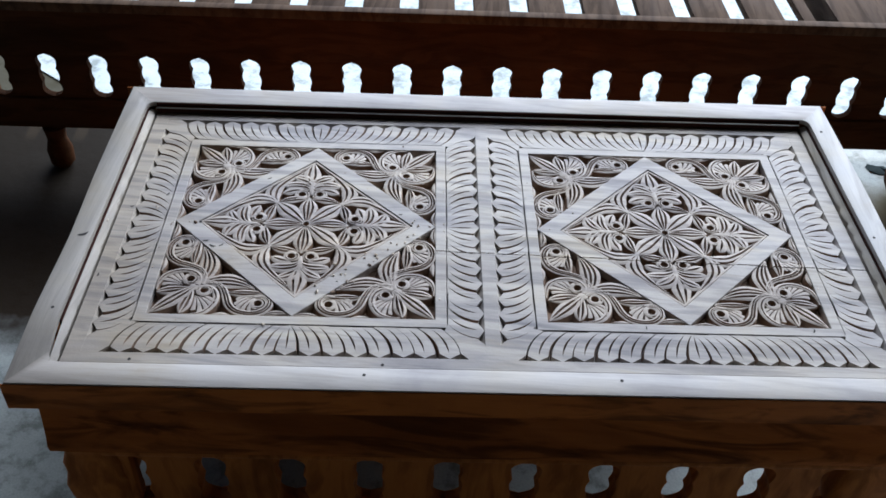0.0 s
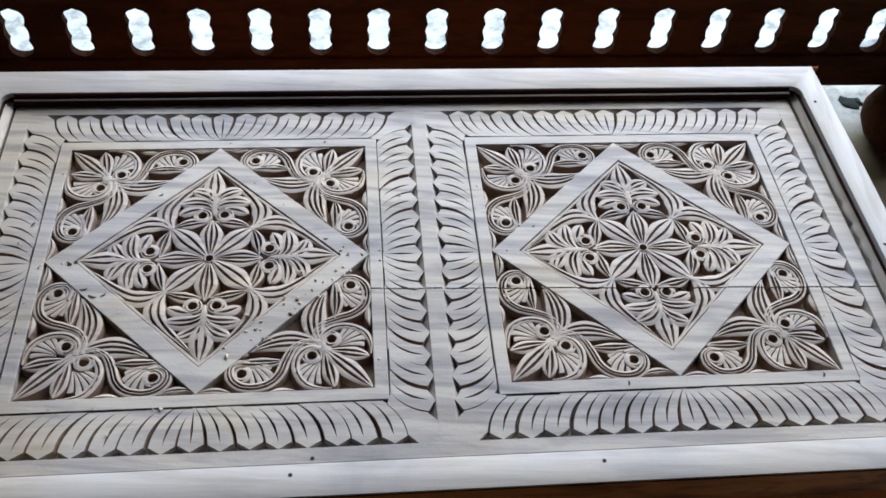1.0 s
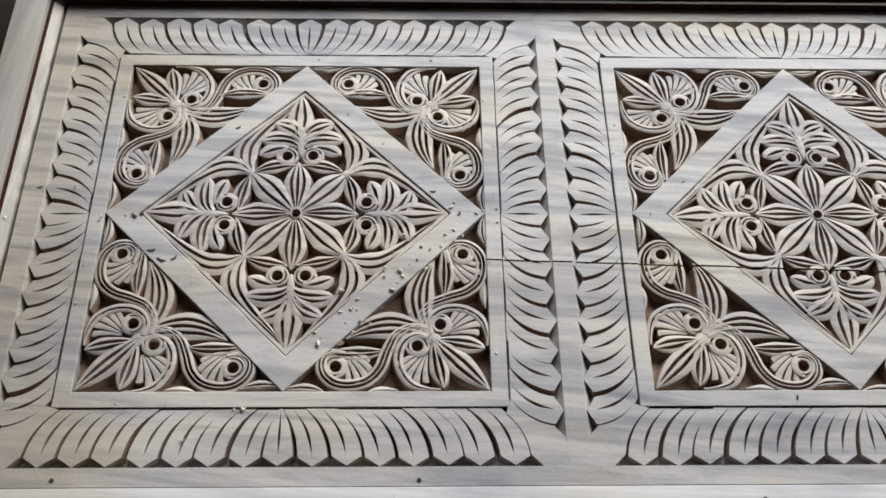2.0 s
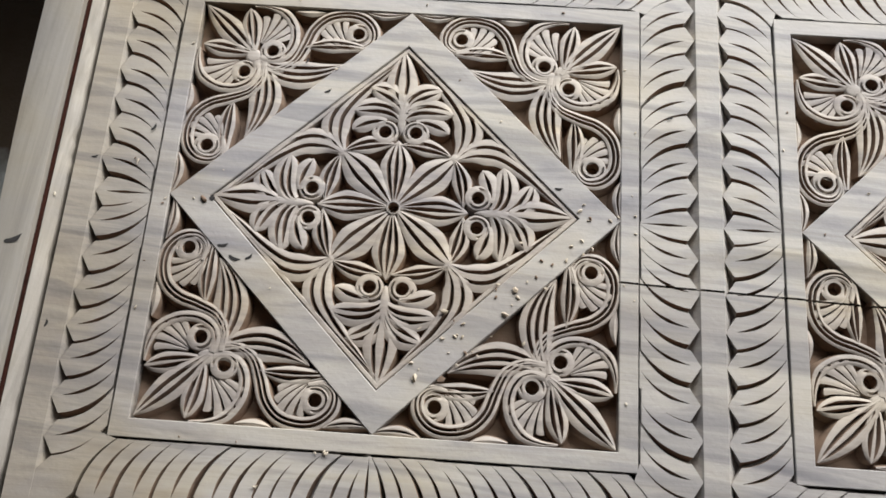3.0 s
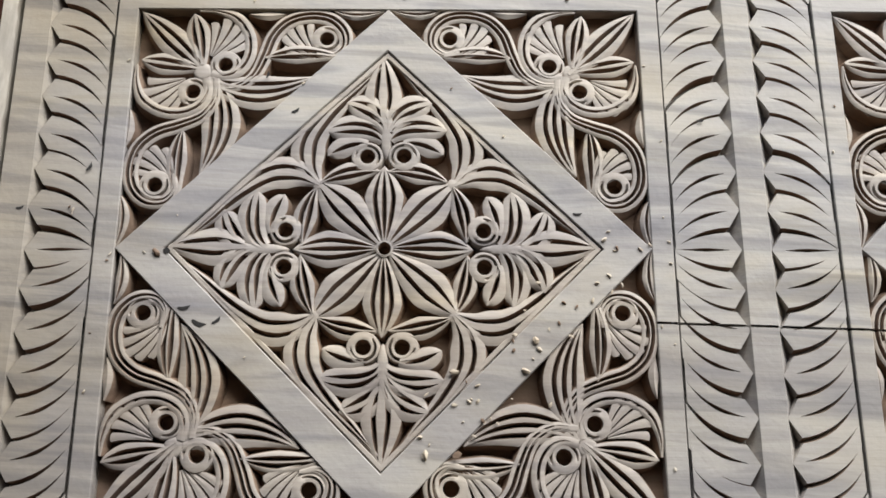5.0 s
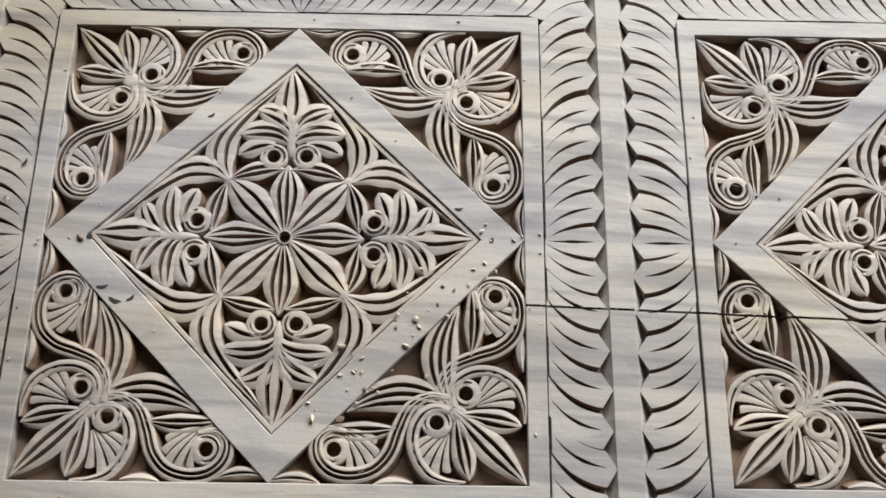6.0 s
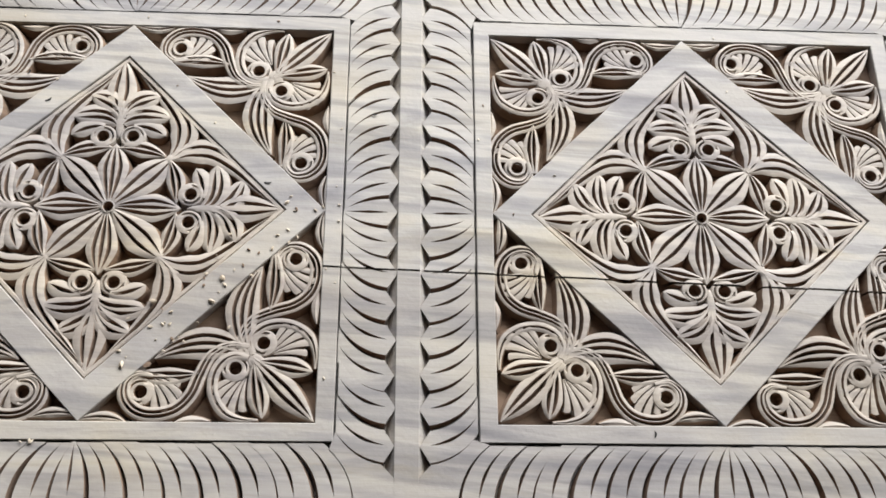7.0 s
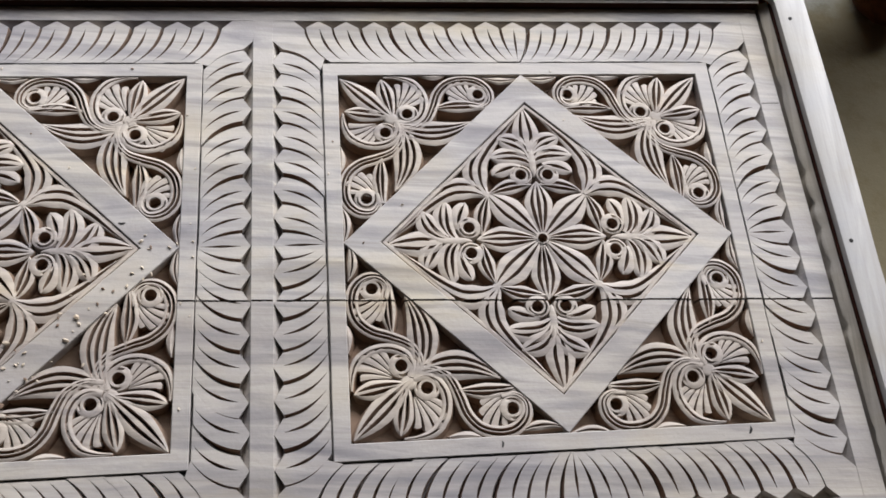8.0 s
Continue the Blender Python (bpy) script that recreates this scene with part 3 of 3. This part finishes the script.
def frame_ring(outer, inner, z0, z1, r_in, worn=False, bevel=0.0):
    """Rectangular ring with rounded inner corners; outer = (x, y0, y1), inner = (x, y0, y1)."""
    bm = bmesh.new()
    ox, oy0, oy1 = outer
    ix, iy0, iy1 = inner
    ins, outs = [], []
    for cx, cy, a0 in ((ix - r_in, iy1 - r_in, 0), (-ix + r_in, iy1 - r_in, 90), (-ix + r_in, iy0 + r_in, 180), (ix - r_in, iy0 + r_in, 270)):
        for k in range(7):
            a = radians(a0 + 15 * k)
            ins.append((cx + r_in * math.cos(a), cy + r_in * math.sin(a)))
            outs.append((math.copysign(ox, cx), oy1 if cy > 0 else oy0))
        if worn and a0 in (90, 270):  # points along the side rails
            for k in range(1, 20):
                y = (iy1 - r_in) + (iy0 + 2 * r_in - iy1) * k / 20
                y = y if a0 == 90 else iy1 + iy0 - y
                ins.append((math.copysign(ix, cx), y))
                outs.append((math.copysign(ox - hollow(y), cx), y))
    n = len(ins)
    rings = [[bm.verts.new((x, y, z)) for x, y in pts] for pts, z in ((ins, z0), (ins, z1), (outs, z1), (outs, z0))]
    for a, b in zip(rings, rings[1:]):
        for k in range(n):
            k2 = (k + 1) % n
            bm.faces.new([a[k], a[k2], b[k2], b[k]])
    bmesh.ops.remove_doubles(bm, verts=bm.verts[:], dist=1e-5)
    if bevel:
        bm.normal_update()
        edges = [e for e in bm.edges if all(abs(v.co.z - z1) < 1e-6 for v in e.verts) and any(abs(f.normal.z) < 0.5 for f in e.link_faces)]
        bmesh.ops.bevel(bm, geom=edges, offset=bevel, segments=2, affect="EDGES", profile=0.5)
    return bm


def moulding(sx):
    """Pale strip along a side rail, sloping down to the boards, its inner arris chipped."""
    chips = random.Random(5 if sx > 0 else 9)
    bm = bmesh.new()
    n = 60
    rows = []
    for k in range(n + 1):
        y = FRONT + (LY + 0.004 - FRONT) * k / n
        nick = 0.0026 * max(0.0, chips.gauss(-0.3, 0.7))
        low = 0.006 * max(0.0, 1 - (y - FRONT) / 0.06)
        rows.append([bm.verts.new((sx * x, y, TOP + z)) for x, z in ((LX + nick, -0.03), (LX + nick, 0.0010 - low * 0.4), (LX + nick + 0.0012, 0.0024 - low * 0.6), (IX - 0.0028, 0.0064 - low), (IX - 0.0028, -0.03))])
    for p, q in zip(rows, rows[1:]):
        for k in range(4):
            bm.faces.new((p[k], p[k + 1], q[k + 1], q[k]))
    bm.faces.new(rows[0])
    bm.faces.new(rows[-1])
    return bm


def lowered(bm):
    """The front rail lies flush with the boards; the side rails are worn down towards it."""
    for v in bm.verts:
        u = min(1.0, max(0.0, (-0.215 - v.co.y) / 0.062))
        u = u * u * (3 - 2 * u)
        v.co.z -= (FR - TOP - 0.0003) * u
        if abs(v.co.x) > OX - 0.02:
            v.co.x *= 1 + 0.011 * u
    return bm


for sx in (-1, 1):
    # dark strip filling the gap by the rail, its shade put into colour
    x0, x1 = sorted((sx * (IX - 0.0024), sx * 0.5582))
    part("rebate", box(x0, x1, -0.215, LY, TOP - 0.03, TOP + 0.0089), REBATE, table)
    part("inner_moulding", moulding(sx), STRIP, table, "pale worn strip inside the side rail")
part("inner_moulding", box(-LX + 0.001, LX - 0.001, LY, IY - 0.0022, TOP - 0.03, TOP + 0.009, 0.001), FRAME_X, table)
rails = part("top_frame", lowered(frame_ring((OX, OY0, OY1), (IX, FRONT, IY), TOP + 0.0092, FR, 0.014, True, 0.0007)), FRAME_X, table, "pale planed frame with rounded inner corners")
rails.data.materials.append(FRAME_Y)
for f in rails.data.polygons:
    if abs(f.center.x) > IX - 0.02 and -0.28 < f.center.y < 0.30:
        f.material_index = 1


# red-brown strips with the back gap's shade in their colour, and a pale bead
part("rebate", box(-LX + 0.002, LX - 0.002, 0.2782, 0.2835, TOP - 0.02, TOP + 0.0085), REBATE, table, "dark red-brown rebate strip with the gap's shade in its colour")
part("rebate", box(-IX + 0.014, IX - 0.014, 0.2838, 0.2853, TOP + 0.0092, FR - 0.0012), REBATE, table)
part("bead", box(-LX + 0.002, LX - 0.002, 0.2780, 0.2812, TOP + 0.0087, TOP + 0.0102, 0.0005), FRAME_X, table)


def side_slab(name, x0, x1, y0, y1, z0, z1, material, bevel, label=""):
    part(name, box(x0, x1, y0, y1, z0, z1, bevel), material, table, label)


EZ0 = 0.403
for y0, y1, z1 in ((OY0 - 0.0015, OY0 - 0.0002, TOP - 0.002), (OY1 + 0.0002, OY1 + 0.0015, FR - 0.002)):
    side_slab("edge_facing", -OX - 0.0110, OX + 0.0110, y0, y1, EZ0 + 0.001, z1, BROWN, 0.0)
side_slab("edge_rail", -OX - 0.010, OX + 0.010, OY0 + 0.0002, OY0 + 0.024, EZ0, TOP - 0.0082, BROWN, 0.003, "brown moulded front edge")
side_slab("edge_rail", -OX + 0.002, OX - 0.002, OY1 - 0.024, OY1 - 0.0002, EZ0, TOP + 0.0088, BROWN, 0.003)
for x0, x1 in ((-OX + 0.006, -OX + 0.034), (OX - 0.034, OX - 0.006)):
    side_slab("edge_rail", x0, x1, OY0 + 0.026, -0.2255, EZ0, TOP - 0.0082, BROWN_V, 0.003)
    side_slab("edge_rail", x0, x1, -0.2250, OY1 - 0.026, EZ0, TOP + 0.0088, BROWN_V, 0.003)
AX, AY0, AY1, AZ = 0.590, -0.300, 0.312, 0.293


def coved_apron():
    """Front apron: hollow under the edge, swelling out to its lower arris."""
    prof = []
    for k in range(13):
        u = k / 12
        prof.append((AY0 + 0.034 * math.sin(0.5 * math.pi * u) ** 0.8, AZ + 0.012 + (EZ0 - 0.0005 - AZ - 0.012) * u ** 0.9))
    prof = [(AY0 + 0.045, AZ), (AY0 + 0.003, AZ), (AY0, AZ + 0.003)] + prof + [(AY0 + 0.045, EZ0 - 0.0005)]
    bm = bmesh.new()
    ends = [[bm.verts.new((sx * (AX - 0.008 + 0.016 * (z - AZ) / (EZ0 - AZ)), y, z)) for y, z in prof] for sx in (-1, 1)]
    n = len(prof)
    for k in range(n):
        bm.faces.new((ends[0][k], ends[0][(k + 1) % n], ends[1][(k + 1) % n], ends[1][k]))
    bm.faces.new(ends[0])
    bm.faces.new(ends[1])
    return bm


part("apron", coved_apron(), BROWN, table, "dark brown hollow-moulded apron board")
side_slab("apron", -AX + 0.01, AX - 0.01, AY1 - 0.035, AY1, AZ, EZ0 - 0.0005, BROWN, 0.003)
side_slab("apron", -AX, -AX + 0.035, AY0 + 0.046, AY1 - 0.036, AZ, EZ0 - 0.0005, BROWN_V, 0.003)
side_slab("apron", AX - 0.035, AX, AY0 + 0.046, AY1 - 0.036, AZ, EZ0 - 0.0005, BROWN_V, 0.003)
side_slab("bead", -AX + 0.07, AX - 0.07, AY0 + 0.002, AY0 + 0.018, AZ - 0.011, AZ - 0.0005, BROWN_V, 0.004)


def baluster(pitch, z0, z1, depth, hole_w):
    """Flat sawn baluster whose wavy sides leave lobed openings, closed above and below."""
    bm = bmesh.new()
    n = 48
    left_f, right_f, left_b, right_b = [], [], [], []
    for k in range(n + 1):
        z = z0 + (z1 - z0) * k / n
        u = (z - z0 - 0.004) / (z1 - z0 - 0.008)
        if u <= 0 or u >= 1:
            hw = 0.0
        else:
            wave = 1.0 if u < 1 / 6 or u > 5 / 6 else 0.79 + 0.21 * abs(math.sin(3 * math.pi * u)) ** 0.8
            round_end = min(1.0, min(u, 1 - u) * (z1 - z0 - 0.008) / (0.42 * hole_w))
            hw = 0.5 * hole_w * wave * math.sqrt(max(0.0, 1 - (1 - round_end) ** 2))
        w = pitch / 2 - hw
        w = min(w, pitch / 2 - 0.0001)
        for lst, x, y in ((left_f, -w, 0), (right_f, w, 0), (left_b, -w, depth), (right_b, w, depth)):
            lst.append(bm.verts.new((x, y, z)))
    for k in range(n):
        bm.faces.new((left_f[k], right_f[k], right_f[k + 1], left_f[k + 1]))
        bm.faces.new((right_f[k], right_b[k], right_b[k + 1], right_f[k + 1]))
        bm.faces.new((right_b[k], left_b[k], left_b[k + 1], right_b[k + 1]))
        bm.faces.new((left_b[k], left_f[k], left_f[k + 1], left_b[k + 1]))
    bm.faces.new((left_f[-1], right_f[-1], right_b[-1], left_b[-1]))
    bm.faces.new((left_f[0], left_b[0], right_b[0], right_f[0]))
    return bm


TP, TB0 = 0.1085, -0.4315
first = part("baluster", baluster(TP, 0.160, AZ - 0.0115, 0.032, 0.044), BROWN_V, table, "", Matrix.Translation((TB0, AY0 + 0.008, 0)))
for k in range(1, 10):
    under("baluster", first.data, table, Matrix.Translation((TB0 + TP * k, AY0 + 0.008, 0)))
# strip added to block floor light in the gap beside the leg
side_slab("end_stile", -0.515, -0.4862, AY0 + 0.009, AY0 + 0.037, 0.160, AZ - 0.0115, BROWN_V, 0.002)
# unseen board added to keep the floor under the table dark
side_slab("back_board", -0.49, 0.49, AY1 - 0.034, AY1 - 0.010, 0.160, AZ - 0.0005, BROWN, 0.002)
side_slab("lower_rail", -0.53, 0.53, AY0 + 0.004, AY0 + 0.044, 0.105, 0.1595, BROWN, 0.004)
side_slab("lower_rail", -0.53, 0.53, AY1 - 0.044, AY1 - 0.004, 0.105, 0.1595, BROWN, 0.004)


def leg_mesh():
    prof = [(0.028, 0.0), (0.034, 0.012), (0.034, 0.05), (0.026, 0.07), (0.034, 0.10), (0.036, 0.14), (0.030, 0.165), (0.041, 0.19), (0.043, 0.215),
            (0.038, 0.240), (0.039, 0.262), (0.034, 0.28), (0.036, AZ - 0.0005)]
    bm = bmesh.new()
    rings = []
    for r, z in prof:
        rings.append([bm.verts.new((r * cx, r * cy, z)) for cx, cy in ((1, 0.8), (0.8, 1), (-0.8, 1), (-1, 0.8), (-1, -0.8), (-0.8, -1), (0.8, -1), (1, -0.8))])
    for a, b in zip(rings, rings[1:]):
        for k in range(8):
            bm.faces.new((a[k], a[(k + 1) % 8], b[(k + 1) % 8], b[k]))
    bm.faces.new(rings[0])
    bm.faces.new(rings[-1])
    return bm


leg = part("leg", leg_mesh(), BROWN_V, table, "brown carved leg with bulging sides", Matrix.Translation((-0.536, AY0 + 0.038, 0)), 60)
for x, y in ((0.536, AY0 + 0.038), (-0.536, AY1 - 0.038), (0.536, AY1 - 0.038)):
    under("leg", leg.data, table, Matrix.Translation((x, y, 0)))

# ---------------------------------------------------------------- bench behind
bench = thing("slatted_bench", "dark brown wooden bench with slatted seat and baluster front", "bench")
BY = 0.722
part("seat_rail", box(-1.25, 1.25, BY - 0.012, BY + 0.012, 0.399, 0.421, 0.003), SLAT, bench, "weathered seat front rail")
part("apron", box(-1.25, 1.25, BY, BY + 0.04, 0.2945, 0.3985, 0.003), DARK, bench)
part("lower_rail", box(-1.25, 1.25, BY - 0.004, BY + 0.030, 0.107, 0.1835, 0.004), DARK, bench)
part("back_rail", box(-1.25, 1.25, 0.98, 1.02, 0.36, 0.400, 0.003), DARK, bench)
BP = 0.1092
b0 = part("baluster", baluster(BP, 0.184, 0.295, 0.016, 0.043), DARK, bench, "", Matrix.Translation((0.074 - BP / 2 - 11 * BP, BY + 0.004, 0)))
for k in range(1, 24):
    under("baluster", b0.data, bench, Matrix.Translation((0.074 - BP / 2 - 11 * BP + BP * k, BY + 0.004, 0)))
SP = 0.1155
s0 = part("slat", box(-0.038, 0.038, BY + 0.0125, 1.025, 0.4005, 0.418, 0.002), SLAT, bench, "", Matrix.Translation((-0.016 + SP / 2 - 10 * SP, 0, 0)))
for k in range(1, 17):
    under("slat", s0.data, bench, Matrix.Translation((-0.016 + SP / 2 - 10 * SP + SP * k, 0, 0)))
part("seat_end", box(0.72, 1.25, BY + 0.0125, 1.025, 0.4005, 0.418, 0.002), SLAT, bench, "solid brown board closing the seat")
for x in (-1.2, 1.2):
    for y in (BY + 0.03, 1.0):
        part("leg", box(x - 0.03, x + 0.03, y - 0.02, y + 0.02, 0, 0.30 if y < 0.9 else 0.3595, 0.004), DARK, bench)
part("foot", lathe([(0.017, 0.0), (0.027, 0.012), (0.029, 0.045), (0.021, 0.075), (0.025, 0.1065)], 18, (-0.93, BY + 0.005)), DARK, bench)

# ---------------------------------------------------------------- loose things
pot = tagged(part("round_pot", lathe([(0.04, 0.0), (0.068, 0.015), (0.084, 0.045), (0.087, 0.068), (0.078, 0.095), (0.058, 0.114), (0.046, 0.120), (0.051, 0.129), (0.046, 0.131), (0.04, 0.118), (0.055, 0.1), (0.0, 0.04)], 32), DARK, None, "", Matrix.Translation((1.058, 0.667, 0))),
             "dark brown round pot standing on the concrete", "pot")


def scrap_mesh():
    bm = bmesh.new()
    rnd = random.Random(3)
    ring = []
    for k in range(14):
        r = rnd.uniform(0.018, 0.045)
        a = 2 * math.pi * k / 14
        ring.append(bm.verts.new((r * math.cos(a) * 1.3, r * math.sin(a), rnd.uniform(0.001, 0.008))))
    mid = bm.verts.new((0, 0, 0.016))
    for k in range(14):
        bm.faces.new((mid, ring[k], ring[(k + 1) % 14]))
    out = bmesh.ops.extrude_face_region(bm, geom=bm.faces[:])
    for v in [g for g in out["geom"] if isinstance(g, bmesh.types.BMVert)]:
        v.co.z = max(0.0, v.co.z - 0.004)
    return bm


tagged(part("cloth_scrap", scrap_mesh(), CLOTH, None, "", Matrix.Translation((1.015, 0.79, 0)) @ Matrix.Scale(0.6, 4)), "dark crumpled cloth scrap lying on concrete", "scrap")


def chip(seed, size):
    rnd = random.Random(seed)
    bm = bmesh.new()
    bmesh.ops.create_icosphere(bm, subdivisions=1, radius=1)
    for v in bm.verts:
        v.co = Vector((v.co.x * size * rnd.uniform(0.7, 1.3), v.co.y * size * 0.55 * rnd.uniform(0.6, 1.3), max(-0.3, v.co.z) * size * 0.5 * rnd.uniform(0.6, 1.3)))
    zmin = min(v.co.z for v in bm.verts)
    for v in bm.verts:
        v.co.z -= zmin
    return bm


part("nail_hole", lathe([(0.0024, -0.0002), (0.0024, 0.0003), (0.0009, 0.0004)], 10), HOLE, table, "", Matrix.Translation((-0.4185, -0.002, TOP)))
crumbs = random.Random(11)
LARGE = [(-0.167, -0.087, 5.0), (-0.174, -0.062, 3.2), (-0.157, -0.072, 3.6), (-0.135, -0.063, 3.0), (-0.216, -0.11, 3.4), (-0.2, -0.097, 2.8),
         (-0.151, -0.11, 3.2), (-0.115, -0.025, 3.0), (-0.109, 0.007, 3.6), (-0.30, -0.2065, 3.4), (-0.327, 0.128, 2.6), (-0.55, -0.009, 3.2)]
for k, (x, y, size) in enumerate(LARGE):
    c = part("wood_chip", chip(100 + k, size * 0.72 * MM), CHIP, None, "", Matrix.Translation((x, y, TOP + (0.0002 if x > -0.54 else 0.0046))) @ Matrix.Rotation(crumbs.uniform(0, 6), 4, "Z"))
    tagged(c, "thick wood chip lying on the carved tabletop", "wood chip", "chips on the tabletop")
for k in range(76):
    if k < 32:                        # strewn over the front right arm of the first diamond
        s = crumbs.uniform(0.2, 0.85)
        x, y = -HX + 0.172 * s + crumbs.gauss(0, 0.011), -0.172 * (1 - s) + crumbs.gauss(0, 0.011)
    elif k >= 44:                     # here and there on the flat bands
        u = crumbs.uniform(-0.185, 0.185)
        w = crumbs.uniform(0.1925, 0.2035) * crumbs.choice((-1, 1))
        x, y = crumbs.choice(((u, w), (w, u), (math.copysign(0.172 - abs(u) * 0.9, w), u * 0.9)))
        x -= HX if k < 68 else -HX
    else:
        x, y = crumbs.choice([(-0.08, 0.006), (-0.30, -0.2065), (-0.43, 0.0), (-0.49, 0.03), (-0.35, -0.235), (-0.10, 0.002)])
        x, y = x + crumbs.gauss(0, 0.004), y + crumbs.gauss(0, 0.003)
    c = part("wood_chip", chip(k, (crumbs.uniform(0.0010, 0.0025) if k % 9 else 0.0040) if k < 44 else crumbs.uniform(0.0009, 0.0019)), CHIP if k % 4 else PIT, None, "",
             Matrix.Translation((x, y, TOP + 0.0002)) @ Matrix.Rotation(crumbs.uniform(0, 6), 4, "Z"))
    tagged(c, "tiny pale wood chip lying on the carved tabletop", "wood chip", "chips on the tabletop")

for x, y, z in ((0.570, 0.251, FR), (-0.569, -0.2, FR), (-0.163, -0.2895, TOP + 0.0003), (0.159, -0.290, TOP + 0.0003), (-0.457, -0.271, TOP), (-0.141, -0.272, TOP), (0.566, -0.02, FR)):
    part("nail_hole", lathe([(0.0022, -0.0002), (0.0022, 0.0003), (0.0009, 0.0004)], 10), HOLE, table, "", Matrix.Translation((x, y, z)))


def knot_mesh():
    bm = bmesh.new()
    ring = [bm.verts.new((0.0075 * math.cos(a) + 0.001 * math.sin(3 * a), 0.0023 * math.sin(a) + 0.0012 * math.cos(2 * a), 0.0004)) for a in [2 * math.pi * k / 16 for k in range(16)]]
    mid = bm.verts.new((0, 0, 0.0006))
    for k in range(16):
        bm.faces.new((mid, ring[k], ring[(k + 1) % 16]))
    return bm


part("knot", knot_mesh(), HOLE, table, "small black gash in the side rail", Matrix.Translation((-0.570, -0.055, FR)) @ Matrix.Rotation(radians(25), 4, "Z"))
part("plank_joint", box(0.521, MX - 0.001, 0.1517, 0.1523, TOP - 0.002, TOP + 0.0002), HOLE, table, "short dark joint line")
# nicks and small gouges in the flat bands
for x, y, size, turn in ((-0.403, -0.043, 0.6, 8), (-0.392, -0.054, 0.7, -20), (-0.380, -0.052, 0.5, 40), (-0.332, 0.106, 0.45, 30), (-0.354, 0.135, 0.4, 75), (-0.479, 0.061, 0.5, 60),
                         (-0.033, 0.099, 0.4, 10), (-0.536, -0.119, 0.45, 80), (-0.127, 0.026, 0.45, 0), (0.205, -0.197, 0.4, 85), (0.43, -0.196, 0.5, 70), (-0.525, 0.03, 0.4, 15)):
    part("nick", knot_mesh(), HOLE, table, "", Matrix.Translation((x, y, TOP)) @ Matrix.Rotation(radians(turn), 4, "Z") @ Matrix.Diagonal((size, size, 1, 1)))
